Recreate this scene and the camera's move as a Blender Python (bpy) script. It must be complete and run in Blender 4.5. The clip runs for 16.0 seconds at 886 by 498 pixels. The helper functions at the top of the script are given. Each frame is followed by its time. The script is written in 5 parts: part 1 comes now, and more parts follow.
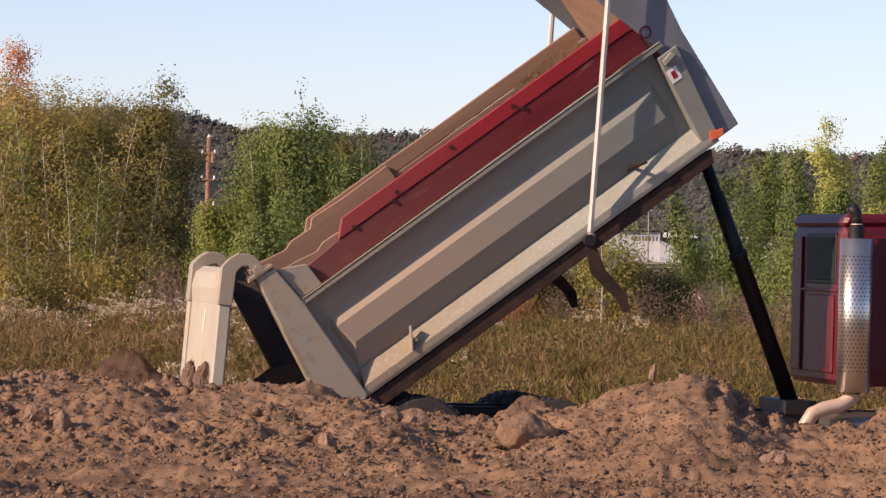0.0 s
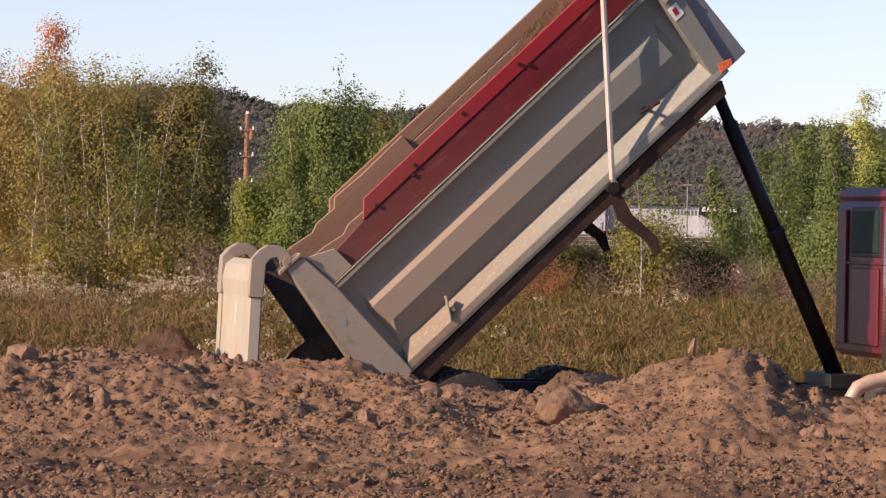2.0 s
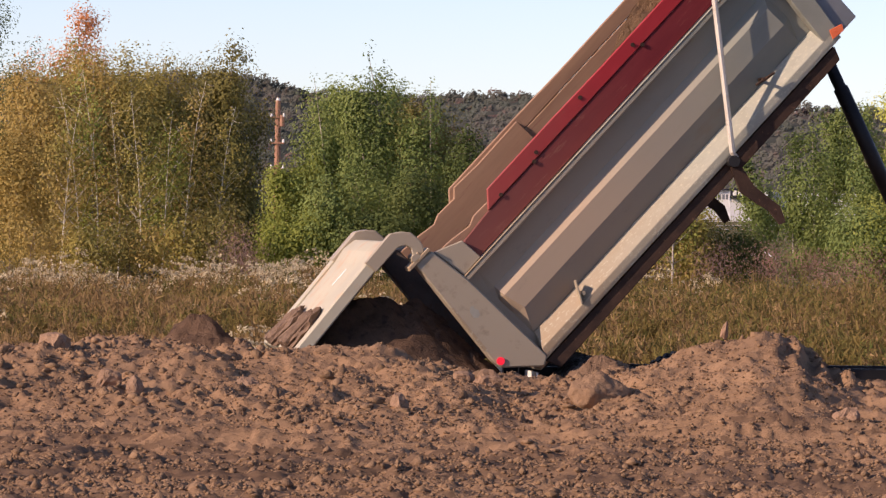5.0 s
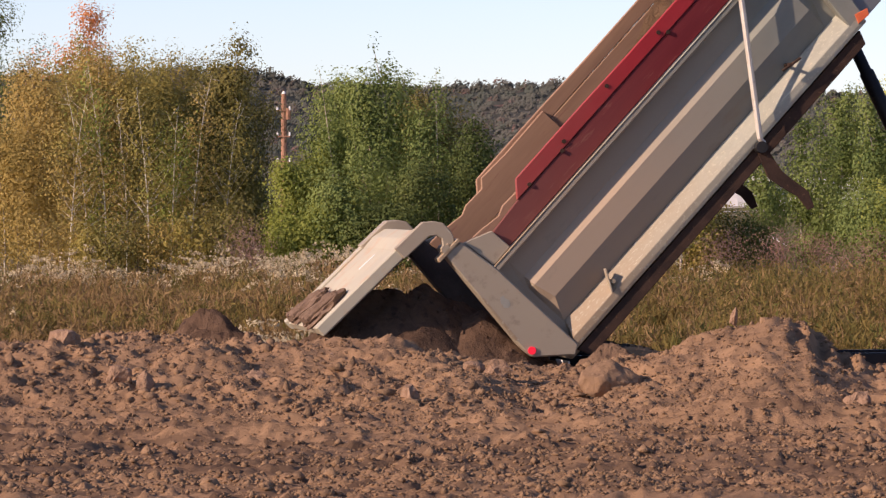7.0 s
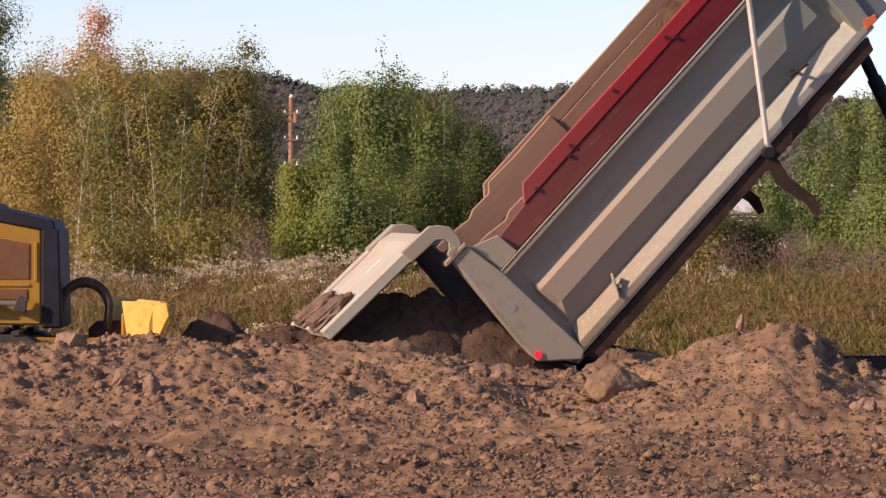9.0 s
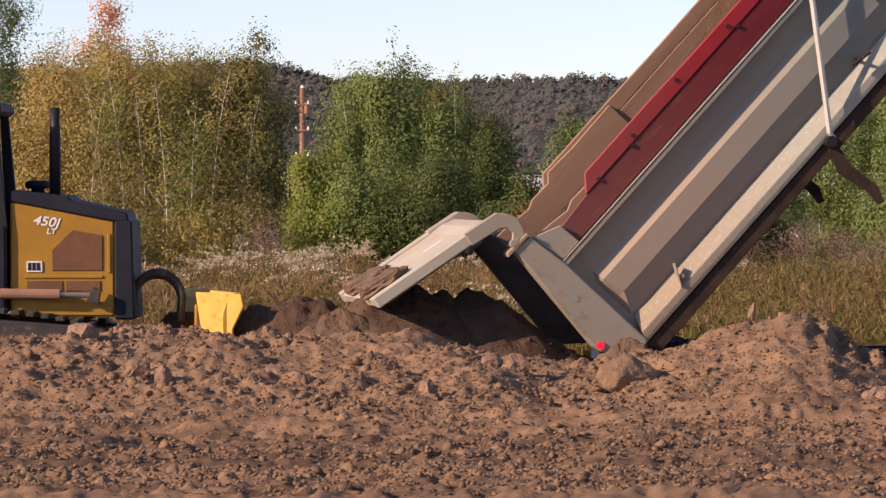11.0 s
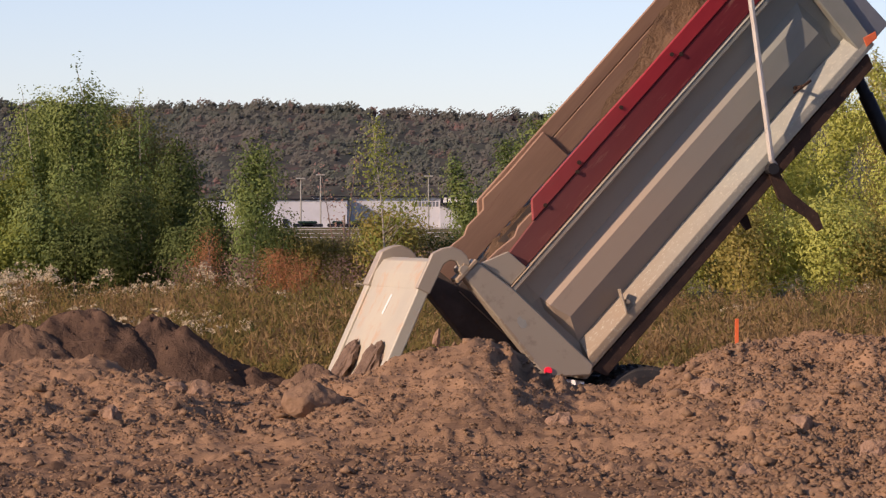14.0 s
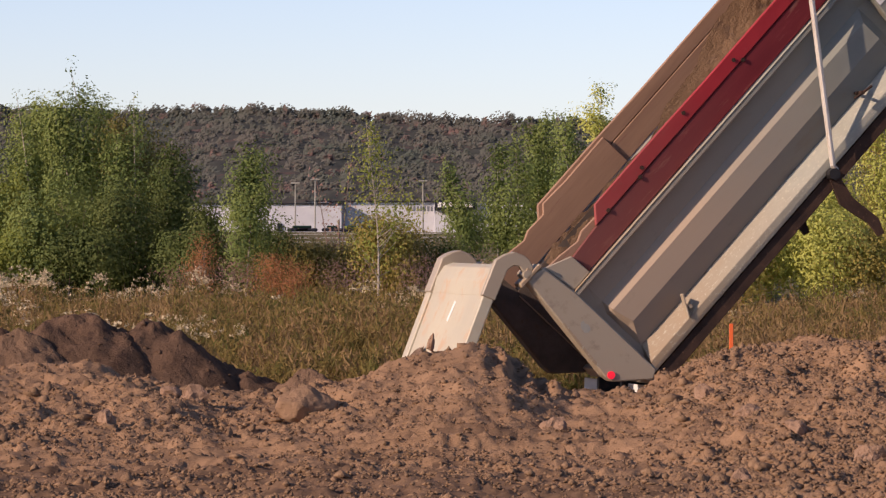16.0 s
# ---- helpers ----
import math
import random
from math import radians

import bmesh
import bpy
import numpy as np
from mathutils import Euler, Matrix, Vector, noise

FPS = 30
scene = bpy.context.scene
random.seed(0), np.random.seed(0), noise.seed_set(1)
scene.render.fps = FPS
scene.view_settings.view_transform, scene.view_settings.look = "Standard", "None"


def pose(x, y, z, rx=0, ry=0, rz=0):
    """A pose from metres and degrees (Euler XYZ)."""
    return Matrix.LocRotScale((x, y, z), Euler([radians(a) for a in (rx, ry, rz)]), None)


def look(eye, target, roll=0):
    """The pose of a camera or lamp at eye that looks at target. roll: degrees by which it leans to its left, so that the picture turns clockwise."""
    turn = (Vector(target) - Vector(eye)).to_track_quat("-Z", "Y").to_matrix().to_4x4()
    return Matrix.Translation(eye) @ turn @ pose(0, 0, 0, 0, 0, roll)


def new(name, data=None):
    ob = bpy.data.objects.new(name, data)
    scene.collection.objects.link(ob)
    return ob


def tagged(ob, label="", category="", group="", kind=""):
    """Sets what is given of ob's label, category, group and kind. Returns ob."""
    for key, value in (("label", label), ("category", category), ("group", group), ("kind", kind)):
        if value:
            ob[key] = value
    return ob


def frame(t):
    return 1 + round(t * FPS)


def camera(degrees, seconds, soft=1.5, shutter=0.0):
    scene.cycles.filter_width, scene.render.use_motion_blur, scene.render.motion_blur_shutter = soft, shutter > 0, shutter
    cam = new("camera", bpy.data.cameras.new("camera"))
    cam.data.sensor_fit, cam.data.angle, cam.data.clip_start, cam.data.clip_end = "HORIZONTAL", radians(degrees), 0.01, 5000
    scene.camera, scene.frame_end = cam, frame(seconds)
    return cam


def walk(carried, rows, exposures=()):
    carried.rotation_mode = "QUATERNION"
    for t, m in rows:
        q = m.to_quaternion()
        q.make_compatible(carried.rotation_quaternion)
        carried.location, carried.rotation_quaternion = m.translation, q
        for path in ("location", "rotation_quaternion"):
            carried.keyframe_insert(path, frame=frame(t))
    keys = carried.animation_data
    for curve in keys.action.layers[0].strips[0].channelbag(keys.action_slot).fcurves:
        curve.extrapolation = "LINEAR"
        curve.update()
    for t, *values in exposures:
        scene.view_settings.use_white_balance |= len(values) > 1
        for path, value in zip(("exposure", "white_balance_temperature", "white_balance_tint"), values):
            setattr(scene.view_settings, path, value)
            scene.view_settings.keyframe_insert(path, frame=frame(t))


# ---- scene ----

EYE = 2.55
HALF = 1.15                 # half the width of the dump body
YAW = radians(14)


def aim(pan, tilt, roll):
    return Matrix.Translation((0, 0, EYE)) @ pose(0, 0, 0, 90 + tilt, 0, -pan) @ pose(0, 0, 0, 0, 0, -roll)


cam = camera(12.0, 16.0, soft=1.3)
walk(cam, [(t, aim(p, q, r)) for t, p, q, r in (
    (0.0, -2.921, -0.056, -1.462), (0.5, -3.044, -0.174, -1.379), (1.0, -3.173, -0.275, -1.30), (1.5, -3.342, -0.334, -1.19),
    (2.0, -3.442, -0.400, -1.16), (2.5, -3.596, -0.452, -1.03), (3.0, -3.699, -0.497, -0.87), (3.5, -3.821, -0.552, -0.837),
    (4.0, -3.868, -0.584, -0.85), (6.5, -3.898, -0.679, -0.199), (7.0, -3.974, -0.731, 0.141), (7.5, -4.017, -0.671, 0.20),
    (8.0, -4.038, -0.635, 0.035), (8.5, -4.058, -0.621, -0.03), (9.0, -4.067, -0.676, -0.12), (9.5, -4.097, -0.739, -0.172),
    (12.0, -4.137, -0.803, 0.333), (12.2, -3.62, -0.775, 0.24), (12.5, -2.941, -0.709, 0.115), (13.0, -0.844, -0.552, 0.071),
    (13.2, -0.21, -0.49, 0.0), (13.5, -0.017, -0.423, -0.08), (14.0, 0.059, -0.453, -0.05), (14.5, 0.0, -0.430, 0.0),
    (15.0, 0.007, -0.381, -0.03), (15.5, 0.031, -0.397, 0.0), (16.0, 0.134, -0.389, -0.10))],
    exposures=[(0.0, 0.36, 7100, 31), (4.0, 0.46, 7100, 31), (12.0, 0.48, 7100, 31), (12.5, 0.53, 7100, 31), (13.4, 0.26, 7100, 31), (16.0, 0.26, 7100, 31)])

# ---- light ----
SUN = Vector((-0.80, -0.46, 0.39)).normalized()
world = bpy.data.worlds.new("sky")
scene.world = world
world.use_nodes = True
wn = world.node_tree
sky = wn.nodes.new("ShaderNodeTexSky")
sky.sky_type, sky.sun_disc = "NISHITA", False
sky.sun_elevation, sky.sun_rotation = math.asin(SUN.z), math.atan2(SUN.x, SUN.y) % (2 * math.pi)
sky.air_density, sky.dust_density, sky.ozone_density = 0.8, 0.6, 3.0
sky.altitude = 900
wn.links.new(sky.outputs[0], wn.nodes["Background"].inputs[0])
wn.nodes["Background"].inputs[1].default_value = 0.13
lamp = bpy.data.lights.new("sun", "SUN")
lamp.energy, lamp.angle, lamp.color = 4.2, radians(0.6), (1.0, 0.86, 0.67)
sun = new("sun", lamp)
sun.matrix_world = look(SUN * 50, (0, 0, 0))


# ---- materials ----
def mat(name, c1, c2, scale=4.0, rough=0.8, metal=0.0, bump=0.3, fine=40.0, c3=None, patch=0.55, spec=0.5, rand=0.0, leaf=0.0, stretch=(1, 1, 1), dust=None):
    """Two colours mixed by noise, a third in worn patches, a fine relief, and dust that thins out along x."""
    m = bpy.data.materials.new(name)
    m.use_nodes = True
    t = m.node_tree
    N, L = t.nodes, t.links
    b = N["Principled BSDF"]
    b.inputs["Roughness"].default_value, b.inputs["Metallic"].default_value = rough, metal
    b.inputs["Specular IOR Level"].default_value = spec
    co = N.new("ShaderNodeTexCoord")
    mp = N.new("ShaderNodeMapping")
    mp.inputs["Scale"].default_value = stretch
    L.new(co.outputs["Object"], mp.inputs[0])

    def nz(s, detail=6):
        n = N.new("ShaderNodeTexNoise")
        n.inputs["Scale"].default_value, n.inputs["Detail"].default_value = s, detail
        n.inputs["Roughness"].default_value = 0.65
        L.new(mp.outputs[0], n.inputs["Vector"])
        return n.outputs[0]

    def ramp(src, lo, hi):
        r = N.new("ShaderNodeMapRange")
        r.inputs[1].default_value, r.inputs[2].default_value = lo, hi
        L.new(src, r.inputs[0])
        return r.outputs[0]

    def mix(f, a, c):
        x = N.new("ShaderNodeMix")
        x.data_type = "RGBA"
        L.new(f, x.inputs[0])
        for v, k in ((a, 6), (c, 7)):
            if isinstance(v, tuple):
                x.inputs[k].default_value = (*v, 1)
            else:
                L.new(v, x.inputs[k])
        return x.outputs[2]
    f = ramp(nz(scale), 0.35, 0.65)
    if rand:
        g = N.new("ShaderNodeNewGeometry")
        a = N.new("ShaderNodeMath")
        a.operation = "MULTIPLY_ADD"
        a.inputs[1].default_value = rand
        L.new(g.outputs["Random Per Island"], a.inputs[0])
        s = N.new("ShaderNodeMath")
        s.operation = "MULTIPLY"
        s.inputs[1].default_value = 1 - rand
        L.new(f, s.inputs[0])
        L.new(s.outputs[0], a.inputs[2])
        f = a.outputs[0]
    col = mix(f, c1, c2)
    if dust:
        tone, x0, x1 = dust
        sx = N.new("ShaderNodeSeparateXYZ")
        L.new(co.outputs["Object"], sx.inputs[0])
        ad = N.new("ShaderNodeMath")
        ad.operation = "MULTIPLY_ADD"
        ad.inputs[1].default_value = 2.4
        L.new(nz(0.9), ad.inputs[0])
        L.new(sx.outputs[0], ad.inputs[2])
        col = mix(ramp(ad.outputs[0], x1 + 1.2, x0 + 1.2), col, tone)
    if c3:
        col = mix(ramp(nz(scale * 3.3), patch, patch + 0.12), col, c3)
    L.new(col, b.inputs["Base Color"])
    if bump:
        h = N.new("ShaderNodeBump")
        h.inputs["Strength"].default_value, h.inputs["Distance"].default_value = bump, 0.6 / fine
        L.new(nz(fine, 8), h.inputs["Height"])
        L.new(h.outputs[0], b.inputs["Normal"])
    if leaf:
        tr = N.new("ShaderNodeBsdfTranslucent")
        L.new(col, tr.inputs[0])
        ms = N.new("ShaderNodeMixShader")
        ms.inputs[0].default_value = leaf
        L.new(b.outputs[0], ms.inputs[1])
        L.new(tr.outputs[0], ms.inputs[2])
        L.new(ms.outputs[0], N["Material Output"].inputs[0])
    return m


M = {}
M["soil"] = mat("dry_soil", (0.242, 0.146, 0.084), (0.330, 0.201, 0.116), 0.9, 0.95, 0, 1.0, 46, (0.165, 0.099, 0.061), 0.54, 0.1, stretch=(0.42, 1, 1))
M["damp"] = mat("damp_soil", (0.135, 0.082, 0.050), (0.205, 0.126, 0.077), 1.4, 0.95, 0, 0.7, 46, (0.105, 0.065, 0.043), 0.54, 0.1, stretch=(0.25, 1, 1))
M["boulder"] = mat("soil_caked_boulder", (0.225, 0.14, 0.085), (0.305, 0.19, 0.115), 3, 0.95, 0, 0.8, 26, (0.18, 0.11, 0.07), 0.57, 0.1)
M["clod"] = mat("soil_clod", (0.17, 0.107, 0.064), (0.30, 0.188, 0.112), 1.1, 0.95, 0, 0.8, 22, (0.15, 0.095, 0.064), 0.56, 0.1, rand=0.55)
M["fresh"] = mat("moist_topsoil", (0.075, 0.046, 0.031), (0.135, 0.083, 0.054), 3, 0.95, 0, 0.9, 24, (0.048, 0.030, 0.023), 0.56, 0.1)
M["rock"] = mat("rock", (0.235, 0.145, 0.092), (0.33, 0.21, 0.138), 5, 0.9, 0, 0.9, 22, (0.18, 0.105, 0.07), 0.56, 0.2)
M["pale_rock"] = mat("pale_rock", (0.5, 0.4, 0.33), (0.62, 0.52, 0.44), 7, 0.85, 0, 0.5, 30)
M["paint"] = mat("grey_green_paint", (0.192, 0.202, 0.170), (0.238, 0.244, 0.202), 1.6, 0.5, 0, 0.06, 30, (0.25, 0.20, 0.145), 0.60, 0.4, dust=((0.335, 0.28, 0.205), 1.2, 3.4))
M["panel"] = mat("dusty_sheet_paint", (0.205, 0.215, 0.182), (0.25, 0.256, 0.213), 1.3, 0.6, 0, 0.06, 30, (0.27, 0.22, 0.165), 0.60, 0.3, stretch=(0.4, 1, 1), dust=((0.365, 0.278, 0.198), 1.5, 3.9))
M["rail"] = mat("chipped_paint", (0.300, 0.300, 0.240), (0.350, 0.345, 0.275), 7, 0.55, 0, 0.08, 30, (0.47, 0.43, 0.32), 0.56, 0.35, stretch=(1, 2, 2), dust=((0.325, 0.238, 0.15), 0.3, 2.8))
# gate colour lighter than the body's, with the sun on it mixed in
M["gate"] = mat("sun_lightened_cream_paint", (0.41, 0.375, 0.285), (0.47, 0.425, 0.31), 1.1, 0.55, 0, 0.06, 30, (0.47, 0.335, 0.215), 0.54, 0.35)
M["blue"] = mat("bluish_grey_paint", (0.125, 0.14, 0.155), (0.165, 0.18, 0.195), 2, 0.5, 0, 0.05, 30, (0.15, 0.15, 0.145), 0.6)
M["scrape"] = mat("scraped_paint", (0.27, 0.265, 0.225), (0.31, 0.30, 0.25), 9, 0.5, 0, 0.05, 30)
M["red"] = mat("worn_red_paint", (0.25, 0.012, 0.018), (0.34, 0.022, 0.028), 2, 0.6, 0, 0.15, 30, (0.23, 0.065, 0.05), 0.59, 0.3, stretch=(0.5, 1, 1), dust=((0.30, 0.075, 0.062), 0.0, 2.4))
M["dull_red"] = mat("faded_red_board", (0.115, 0.012, 0.018), (0.17, 0.024, 0.028), 2.4, 0.75, 0, 0.12, 24, (0.22, 0.09, 0.07), 0.60, 0.2, stretch=(0.3, 1, 2), dust=((0.17, 0.058, 0.05), 0.2, 3.0))
M["board"] = mat("dusty_wood_board", (0.25, 0.15, 0.10), (0.325, 0.20, 0.13), 2.5, 0.85, 0, 0.12, 24, (0.23, 0.105, 0.08), 0.6, 0.2, stretch=(0.25, 1, 2.5))
# steel of the inner faces, with the shade inside the body in its colour
M["inner"] = mat("shade_dark_scraped_steel", (0.085, 0.068, 0.055), (0.14, 0.11, 0.088), 3, 0.9, 0, 0.2, 20, (0.12, 0.08, 0.055), 0.58, 0.05)
M["black"] = mat("black_paint", (0.012, 0.012, 0.013), (0.022, 0.021, 0.021), 3, 0.5, 0, 0.1, 30, (0.05, 0.035, 0.028), 0.60, 0.25)
M["rubber"] = mat("tyre_rubber", (0.025, 0.024, 0.023), (0.06, 0.05, 0.042), 5, 0.85, 0, 0.3, 40, (0.16, 0.10, 0.065), 0.57)
M["flap"] = mat("rusty_brown_rubber", (0.035, 0.021, 0.016), (0.065, 0.037, 0.025), 5, 0.8, 0, 0.3, 30, (0.16, 0.085, 0.048), 0.60, 0.2)
M["maroon"] = mat("maroon_paint", (0.105, 0.009, 0.016), (0.135, 0.014, 0.021), 1.5, 0.4, 0, 0.03, 20, (0.13, 0.025, 0.025), 0.62, 0.3)
M["chrome"] = mat("dull_chrome", (0.62, 0.58, 0.50), (0.72, 0.68, 0.60), 6, 0.28, 0.9, 0.05, 30, (0.45, 0.36, 0.26), 0.6)
M["pole"] = mat("galvanised_tube", (0.55, 0.50, 0.42), (0.64, 0.59, 0.50), 5, 0.45, 0.3, 0.05, 30, (0.4, 0.33, 0.25), 0.6)
M["glass"] = mat("dark_window", (0.015, 0.035, 0.03), (0.025, 0.05, 0.04), 1, 0.5, 0, 0, 30, spec=0.05)
M["orange_lens"] = mat("orange_lens", (0.75, 0.13, 0.04), (0.8, 0.17, 0.05), 8, 0.3, 0, 0)
M["white"] = mat("white_paint", (0.68, 0.67, 0.63), (0.75, 0.74, 0.70), 3, 0.6, 0, 0.05, 30, (0.55, 0.53, 0.48), 0.6)
M["store_white"] = mat("store_white", (0.46, 0.47, 0.49), (0.54, 0.55, 0.57), 0.2, 0.7, 0, 0, 30, (0.40, 0.41, 0.43), 0.6)
M["yellow"] = mat("yellow_machine_paint", (0.315, 0.158, 0.017), (0.375, 0.195, 0.022), 2, 0.5, 0, 0.05, 20, (0.31, 0.165, 0.045), 0.58, 0.3)
# machine yellow again, brightened because the blade faces the sun
M["blade"] = mat("sun_brightened_yellow_blade", (0.64, 0.34, 0.06), (0.74, 0.43, 0.10), 5, 0.7, 0, 0.05, 20, (0.46, 0.23, 0.05), 0.57, 0.15)
M["half_dry"] = mat("half_dry_soil", (0.125, 0.078, 0.05), (0.195, 0.122, 0.077), 2, 0.95, 0, 0.9, 24, (0.09, 0.056, 0.038), 0.55, 0.1)
M["screen"] = mat("brown_dusty_screen", (0.13, 0.055, 0.022), (0.17, 0.075, 0.03), 8, 0.8, 0, 0.6, 90)
M["navy"] = mat("dark_slate_paint", (0.014, 0.016, 0.024), (0.024, 0.026, 0.034), 3, 0.6, 0, 0.05, 30, spec=0.15)
M["steel"] = mat("worn_steel", (0.2, 0.16, 0.13), (0.36, 0.31, 0.26), 7, 0.5, 0.6, 0.2, 30)
M["bark"] = mat("pale_birch_bark", (0.27, 0.23, 0.18), (0.44, 0.39, 0.32), 3, 0.85, 0, 0.3, 20, (0.12, 0.09, 0.07), 0.58)
M["twig"] = mat("grey_brown_twigs", (0.16, 0.11, 0.085), (0.25, 0.18, 0.14), 3, 0.9, 0, 0)
M["timber"] = mat("weathered_pole_timber", (0.26, 0.13, 0.08), (0.34, 0.18, 0.11), 3, 0.85, 0, 0.3, 20)
for key, a, b in (("olive", (0.20, 0.18, 0.045), (0.40, 0.31, 0.09)), ("green", (0.10, 0.15, 0.045), (0.24, 0.28, 0.08)),
                  ("gold", (0.26, 0.195, 0.055), (0.45, 0.325, 0.11)), ("dark", (0.06, 0.09, 0.025), (0.14, 0.165, 0.05)),
                  ("moss", (0.125, 0.118, 0.035), (0.27, 0.225, 0.07)), ("orange", (0.48, 0.18, 0.07), (0.64, 0.28, 0.11)), ("rust", (0.28, 0.12, 0.055), (0.42, 0.19, 0.08)),
                  ("sunny", (0.29, 0.32, 0.07), (0.50, 0.49, 0.13)), ("lime", (0.15, 0.19, 0.035), (0.32, 0.33, 0.08)), ("mauve", (0.24, 0.14, 0.115), (0.34, 0.21, 0.16))):
    M[key] = mat(key + "_leaves", tuple(1.15 * v for v in a), tuple(1.15 * v for v in b), 0.35, 0.7, 0, 0, 30, None, 0.5, 0.2, rand=0.28, leaf=0.34)
M["white_bark"] = mat("white_birch_bark", (0.55, 0.50, 0.42), (0.66, 0.61, 0.52), 3, 0.85, 0, 0.3, 20, (0.14, 0.11, 0.09), 0.60)
M["weed"] = mat("field_weeds", (0.075, 0.073, 0.022), (0.30, 0.205, 0.07), 1.1, 0.85, 0, 0, 30, (0.11, 0.125, 0.033), 0.52, 0.1, rand=0.2, leaf=0.3, stretch=(1, 1, 0.5))
M["straw"] = mat("dry_straw", (0.16, 0.10, 0.046), (0.33, 0.215, 0.10), 1.0, 0.85, 0, 0, 30, None, 0.5, 0.1, rand=0.3, leaf=0.2)
M["meadow"] = mat("far_meadow", (0.12, 0.105, 0.045), (0.19, 0.145, 0.07), 0.05, 0.95, 0, 0.3, 2, (0.09, 0.095, 0.035), 0.52, 0.1)
M["fluff"] = mat("seed_fluff", (0.48, 0.38, 0.225), (0.64, 0.54, 0.36), 0.4, 0.9, 0, 0, 30, None, 0.5, 0.1, rand=0.4, leaf=0.3)
# leaf colours greyed to carry the haze over the distant hill
M["woods"] = mat("hazed_far_woods", (0.100, 0.122, 0.100), (0.165, 0.150, 0.130), 0.03, 0.95, 0, 0, 30, (0.215, 0.135, 0.118), 0.56, 0.0, rand=0.3, leaf=0.4, stretch=(1, 0.3, 0.6))


# ---- building helpers ----
def part(name, bm, material, parent, label=""):
    me = bpy.data.meshes.new(name)
    bm.to_mesh(me)
    bm.free()
    return from_mesh(name, me, material, parent, label)


def from_mesh(name, me, material, parent=None, label=""):
    for k in (material if isinstance(material, (list, tuple)) else [material]):
        me.materials.append(M[k])
    ob = new(name, me)
    ob.parent = parent
    return tagged(ob, label)


def thing(name, m, label, category, group="", kind=""):
    ob = new(name)
    ob.matrix_world = m
    ob.empty_display_size = 0.2
    return tagged(ob, label, category, group, kind)


def box(bm, x0, x1, y0, y1, z0, z1, m=None, bevel=0.012):
    r = bmesh.ops.create_cube(bm, size=1, matrix=(m or Matrix()) @ Matrix.Translation(((x0 + x1) / 2, (y0 + y1) / 2, (z0 + z1) / 2)) @ Matrix.Diagonal((x1 - x0, y1 - y0, z1 - z0, 1)))
    if bevel:
        es = {e for v in r["verts"] for e in v.link_edges}
        bmesh.ops.bevel(bm, geom=list(es), offset=bevel, segments=1, affect="EDGES")
    return bm


def slab(outline, y0, y1, bevel=0.008):
    """A plate: an outline in x and z, from y0 to y1."""
    bm = bmesh.new()
    f = bm.faces.new([bm.verts.new((x, y0, z)) for x, z in outline])
    r = bmesh.ops.extrude_face_region(bm, geom=[f])
    bmesh.ops.translate(bm, verts=[v for v in r["geom"] if isinstance(v, bmesh.types.BMVert)], vec=(0, y1 - y0, 0))
    bmesh.ops.recalc_face_normals(bm, faces=bm.faces)
    if bevel:
        bmesh.ops.bevel(bm, geom=bm.edges[:], offset=bevel, segments=1, affect="EDGES")
    return bm


def tube(bm, pts, radii, n=10):
    """A tapered tube through points."""
    rings = []
    for i, p in enumerate(pts):
        p = Vector(p)
        d = (Vector(pts[min(i + 1, len(pts) - 1)]) - Vector(pts[max(i - 1, 0)])).normalized()
        u = d.cross(Vector((0.31, 0.95, 0.1))).normalized()
        v = d.cross(u)
        r = float(radii[i] if isinstance(radii, (list, tuple)) else radii)
        rings.append([bm.verts.new(p + r * (math.cos(2 * math.pi * k / n) * u + math.sin(2 * math.pi * k / n) * v)) for k in range(n)])
    for a, b in zip(rings, rings[1:]):
        for k in range(n):
            bm.faces.new((a[k], a[(k + 1) % n], b[(k + 1) % n], b[k]))
    bm.faces.new(rings[0][::-1])
    bm.faces.new(rings[-1])
    return bm


def smooth(ob):
    for p in ob.data.polygons:
        p.use_smooth = True
    return ob


def np_mesh(name, verts, faces, index=None):
    """A mesh from arrays; faces all of one size."""
    verts, faces = np.asarray(verts, dtype=np.float32), np.asarray(faces, dtype=np.int32)
    me = bpy.data.meshes.new(name)
    me.vertices.add(len(verts))
    me.vertices.foreach_set("co", verts.ravel())
    n, k = faces.shape
    me.loops.add(n * k)
    me.loops.foreach_set("vertex_index", faces.ravel())
    me.polygons.add(n)
    me.polygons.foreach_set("loop_start", np.arange(n, dtype=np.int32) * k)
    if index is not None:
        me.polygons.foreach_set("material_index", np.asarray(index, dtype=np.int32))
    me.update(calc_edges=True)
    me.validate()
    return me


def hash2(i, j, s):
    v = np.sin(i * 127.1 + j * 311.7 + s * 74.7) * 43758.5453
    return v - np.floor(v)


def vnoise(x, y, s=0):
    i, j = np.floor(x), np.floor(y)
    u, v = x - i, y - j
    u, v = u * u * (3 - 2 * u), v * v * (3 - 2 * v)
    a, b, c, d = hash2(i, j, s), hash2(i + 1, j, s), hash2(i, j + 1, s), hash2(i + 1, j + 1, s)
    return (a * (1 - u) + b * u) * (1 - v) + (c * (1 - u) + d * u) * v - 0.5


def fbm(x, y, s=0, octaves=4):
    return sum(vnoise(x * 2 ** k, y * 2 ** k, s + k) / 2 ** k for k in range(octaves))


def sstep(a, b, v):
    t = np.clip((v - a) / (b - a), 0, 1)
    return t * t * (3 - 2 * t)


ICO = bmesh.new()
bmesh.ops.create_icosphere(ICO, subdivisions=1, radius=1)
